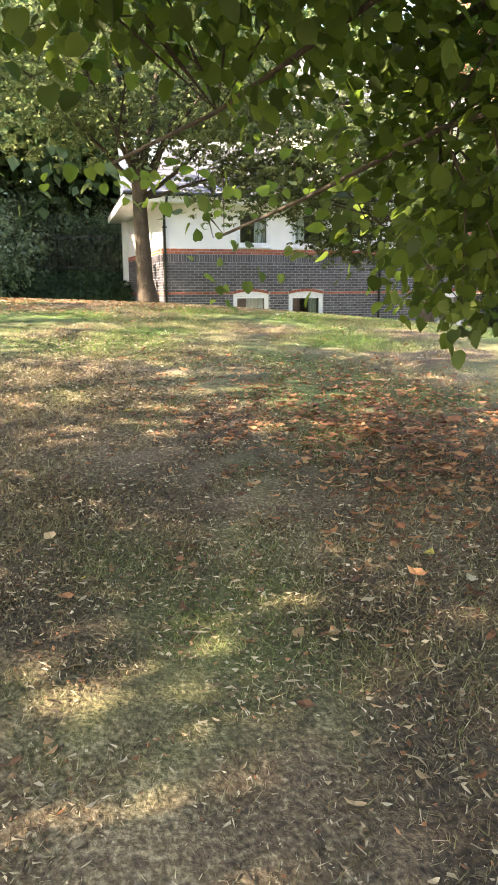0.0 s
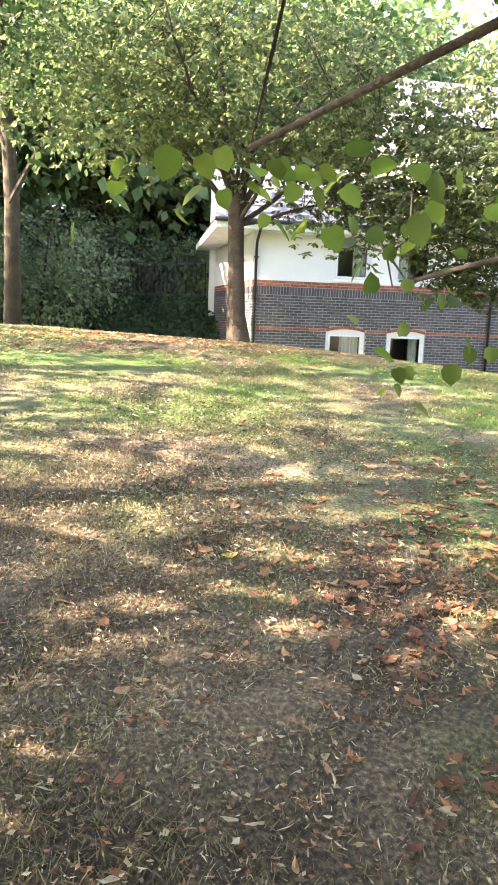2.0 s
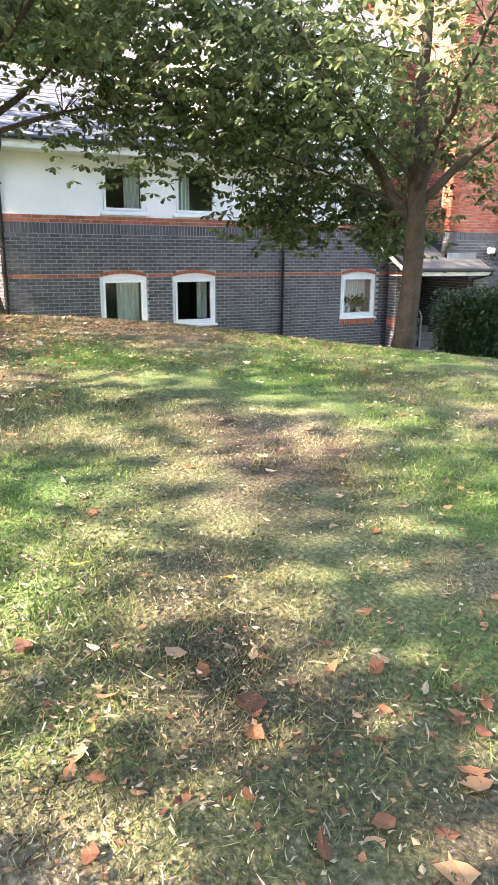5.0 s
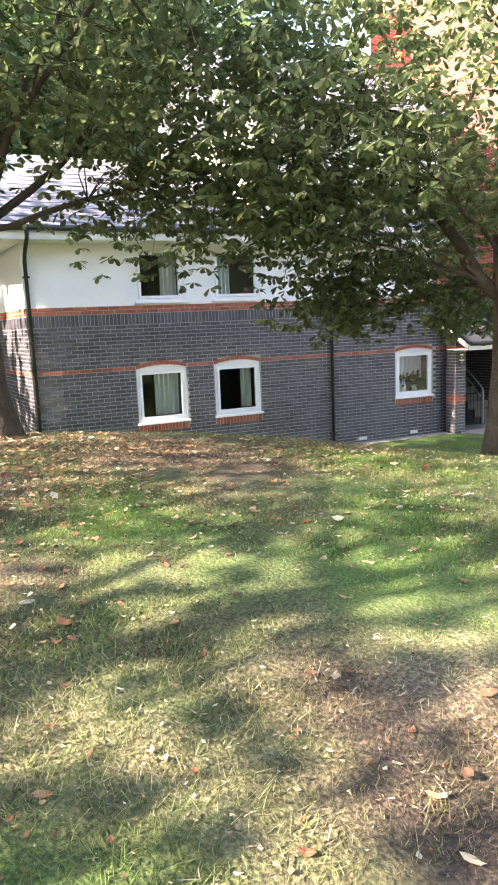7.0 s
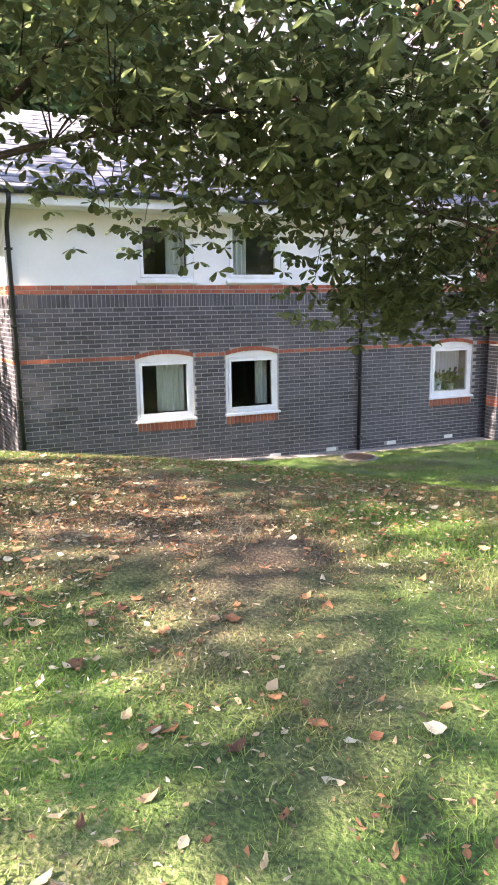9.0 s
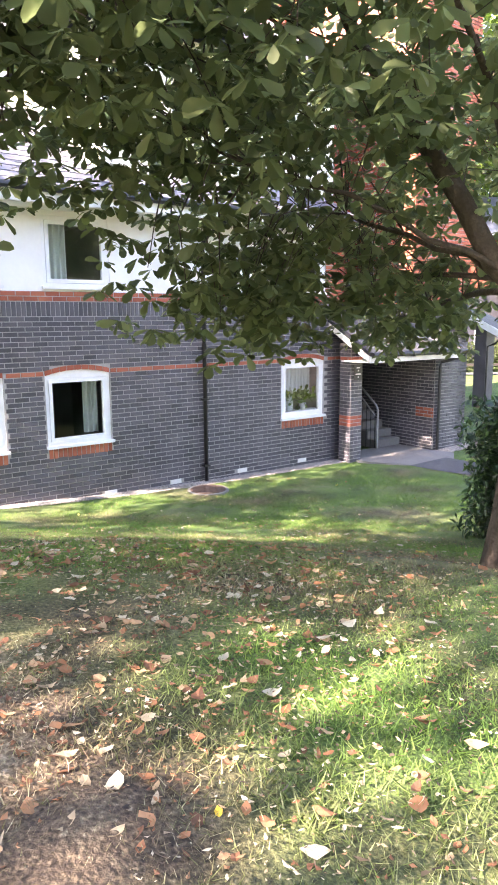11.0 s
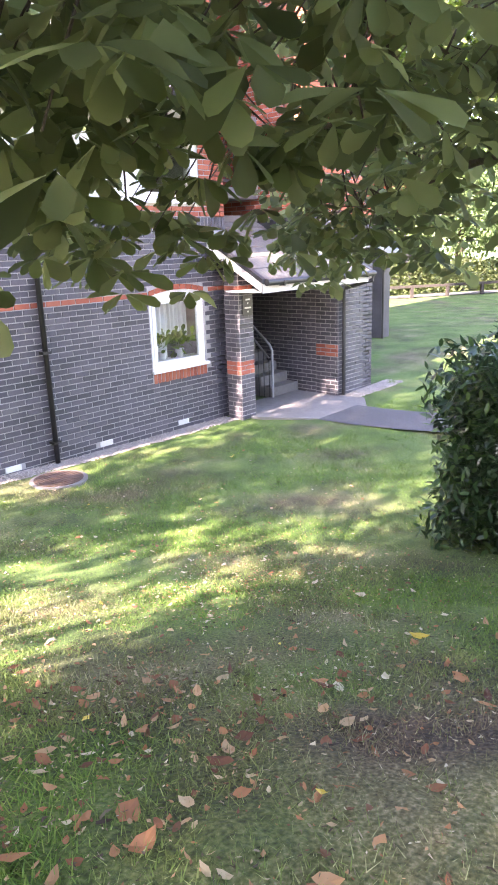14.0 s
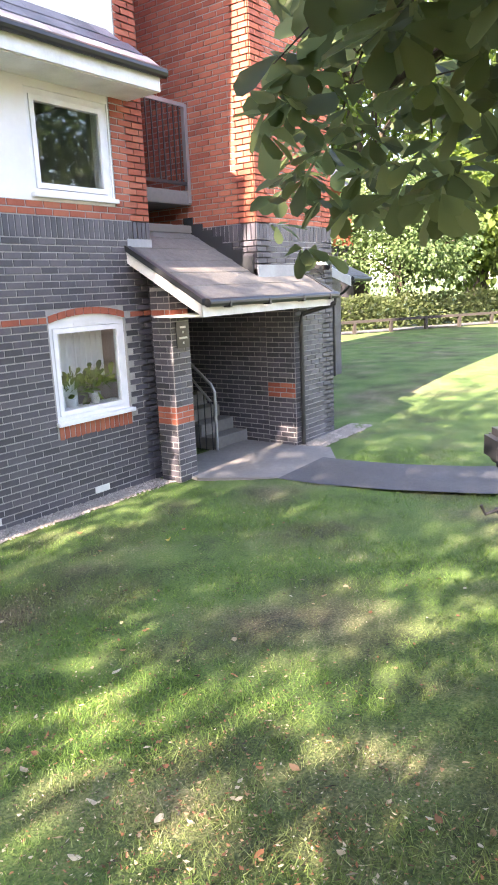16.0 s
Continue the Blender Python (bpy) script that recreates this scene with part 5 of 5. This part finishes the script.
# ---- grass and fallen leaves ----
def along_path(rng, n, spread):
    """Places scattered round the line walked."""
    t = rng.uniform(-0.05, 1.2, n)
    x = 0.1 + 0.6 * t + 7.5 * np.maximum(t - 0.35, 0) ** 1.25 * 1.35
    y = -1 + 15.5 * t
    return x + rng.normal(size=n) * spread, y + rng.normal(size=n) * spread


def grass():
    rng = np.random.default_rng(2)
    n = 560000
    x, y = along_path(rng, n, 1.7)
    m = 160000
    x[:m], y[:m] = rng.uniform(3, 16, m), rng.uniform(12.0, 19.2, m)
    ok = (y < 19.2) & ~((x > 12.9) & (y > 17.9))
    patch = np.sin(x * 1.3 + 0.7 * np.sin(y * 0.9)) * np.sin(y * 1.1 + 0.6 * np.sin(x * 1.7)) + 0.25 * np.sin(x * 4.1 + y * 3.3)
    lush = np.clip((y - 6) / 10, 0, 0.7) + 0.25
    ok &= rng.uniform(-0.9, 1.0, n) < patch * 0.4 + lush + 0.65
    x, y = x[ok], y[ok]
    n = len(x)
    z = ground_z(x, y)
    h = rng.uniform(0.008, 0.04, n)
    a = rng.uniform(0, 6.28, n)
    w = rng.uniform(0.0018, 0.0036, n)
    lx, ly = rng.normal(size=n) * 0.028, rng.normal(size=n) * 0.028
    v = np.zeros((n, 3, 3))
    v[:, 0] = np.stack([x - w * np.cos(a), y - w * np.sin(a), z - 0.01], 1)
    v[:, 1] = np.stack([x + w * np.cos(a), y + w * np.sin(a), z - 0.01], 1)
    v[:, 2] = np.stack([x + lx, y + ly, z + h], 1)
    me = bpy.data.meshes.new("grass")
    me.from_pydata(v.reshape(-1, 3), [], np.arange(n * 3).reshape(-1, 3))
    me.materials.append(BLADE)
    tagged(new("grass", me), "short patchy green and straw-coloured grass blades", "grass", kind="stuff")


def fallen(name, label, x, y, size, mat, seed, flake=False):
    rng = np.random.default_rng(seed)
    n = len(x)
    z = ground_z(x, y) + rng.uniform(0.004, 0.02, n)
    a = rng.uniform(0, 6.28, n)
    prof = np.array([(0, -0.5), (0.28, -0.22), (0.36, 0.1), (0.18, 0.4), (0, 0.6), (-0.2, 0.38), (-0.34, 0.08), (-0.27, -0.25)])
    k = size * np.clip(rng.lognormal(-0.25, 0.45, n), 0.3, 1.6)
    curl = rng.uniform(0.1, 0.85, n)
    tilt = rng.normal(size=n) * 0.25
    wide = rng.uniform(0.35, 1.1, n)
    v = np.zeros((n, 9, 3))
    for i, (p, q) in enumerate([*prof, (0, 0.05)]):
        p = p * wide
        px, py = p * np.cos(a) - q * np.sin(a), p * np.sin(a) + q * np.cos(a)
        v[:, i] = np.stack([x + k * px, y + k * py, z + k * (curl * (p * p + q * q) + tilt * p + 0.05 * rng.normal(size=n))], 1)
    f = (np.arange(n)[:, None, None] * 9 + np.array([(i, (i + 1) % 8, 8) for i in range(8)])[None]).reshape(-1, 3)
    if flake:
        v = v[:, [0, 2, 4, 6]]
        f = (np.arange(n)[:, None, None] * 4 + np.array([(0, 1, 2), (0, 2, 3)])[None]).reshape(-1, 3)
    me = bpy.data.meshes.new(name)
    me.from_pydata(v.reshape(-1, 3), [], f)
    me.materials.append(mat)
    return tagged(new(name, me), label, "leaves", kind="stuff")


def dead_straw():
    """Flat dead stalks and crumbs, thickest on the worn ground."""
    rng = np.random.default_rng(27)
    n = 70000
    x, y = along_path(rng, n, 1.3)
    k = 38000
    x[:k], y[:k] = rng.normal(size=k) * 1.0 + 0.3, rng.uniform(-0.4, 7.0, k)
    ok = y < 19
    x, y = x[ok], y[ok]
    n = len(x)
    a, l, w = rng.uniform(0, 6.28, n), np.clip(rng.lognormal(-4.1, 0.5, n), 0.006, 0.06), rng.uniform(0.0006, 0.0018, n)
    bend = rng.normal(size=n) * 0.25
    dx, dy = np.cos(a), np.sin(a)
    v = np.zeros((n, 5, 3))
    for i, (u, side) in enumerate(((0, -1), (0, 1), (0.55, 1), (1, 0), (0.5, -1))):
        off = bend * (u * (1 - u)) * l
        px, py = x + dx * u * l - dy * (side * w + off), y + dy * u * l + dx * (side * w + off)
        v[:, i] = np.stack([px, py, ground_z(px, py) + 0.012 + 0.012 * rng.uniform(0, 1, n)], 1)
    f = (np.arange(n)[:, None, None] * 5 + np.array([(0, 1, 2), (0, 2, 4), (4, 2, 3)])[None]).reshape(-1, 3)
    me = bpy.data.meshes.new("dead_straw")
    me.from_pydata(v.reshape(-1, 3), [], f)
    me.materials.append(STRAW)
    tagged(new("dead_straw", me), "flattened dead grass stalks on worn ground", "straw", kind="stuff")


def leaves_on_lawn():
    rng = np.random.default_rng(15)
    x, y = along_path(rng, 2600, 1.9)
    u = rng.normal(size=(2, 4200))
    px, py = 2.0 + u[0] * 0.66, 3.3 + u[1] * 1.0         # drift under the lime tree
    q = rng.normal(size=(2, 5200))
    tx, ty = 2.0 + q[0] * 1.9, 11.9 + q[1] * 1.0         # under the leaning tree
    r = rng.normal(size=(2, 500))
    sx, sy = 6.0 + r[0] * 1.5, 13.0 + r[1] * 1.3
    g = rng.normal(size=(2, 6500))
    ex, ey = -0.6 + g[0] * 1.9, 10.9 + g[1] * 1.3        # brown litter along the crest
    w = rng.normal(size=(2, 900))
    wx, wy = 3.7 + w[0] * 0.8, 12.1 + w[1] * 0.8         # thin litter on the mound's shoulder
    x, y = np.concatenate([x, tx, sx, ex, wx]), np.concatenate([y, ty, sy, ey, wy])
    ok = (y < 19.1) & ~((x > 12.9) & (y > 17.9))
    fallen("fallen_leaves", "scattered dry brown and tan fallen leaves", x[ok], y[ok], 0.04, DRY_LEAF, 16)
    k = rng.normal(size=(2, 900))
    m = rng.normal(size=(2, 250))
    px = np.concatenate([px, -0.6 + k[0] * 1.7, 5.9 + m[0] * 0.9])
    py = np.concatenate([py, 10.8 + k[1] * 1.2, 12.9 + m[1] * 0.7])
    fallen("leaf_drift", "drift of red-brown fallen leaves on the grass", px, py, 0.052, RED_LEAF, 19)
    x, y = along_path(rng, 36000, 1.5)
    k = 14000
    x[:k], y[:k] = rng.normal(size=k) * 1.0 + 0.35, rng.uniform(-0.3, 6.0, k)      # trodden, worn ground
    c = rng.normal(size=(2, 2500))
    x, y = np.concatenate([x, 8.1 + c[0] * 0.8]), np.concatenate([y, 14.6 + c[1] * 0.6])
    b = rng.normal(size=(2, 12000))
    x, y = np.concatenate([x, 2.2 + b[0] * 1.7]), np.concatenate([y, 11.6 + b[1] * 1.0])      # brown crest under the leaning tree
    ok = y < 19
    fallen("leaf_litter", "crumbled dry leaf and straw litter in the grass", x[ok], y[ok], 0.015, DRY_LEAF, 18, flake=True)
    x, y = along_path(rng, 60, 1.6)
    fallen("yellow_leaves", "scattered yellow fallen leaves on the grass", x, y, 0.06, YELLOW_LEAF, 17)


grass()
dead_straw()
leaves_on_lawn()
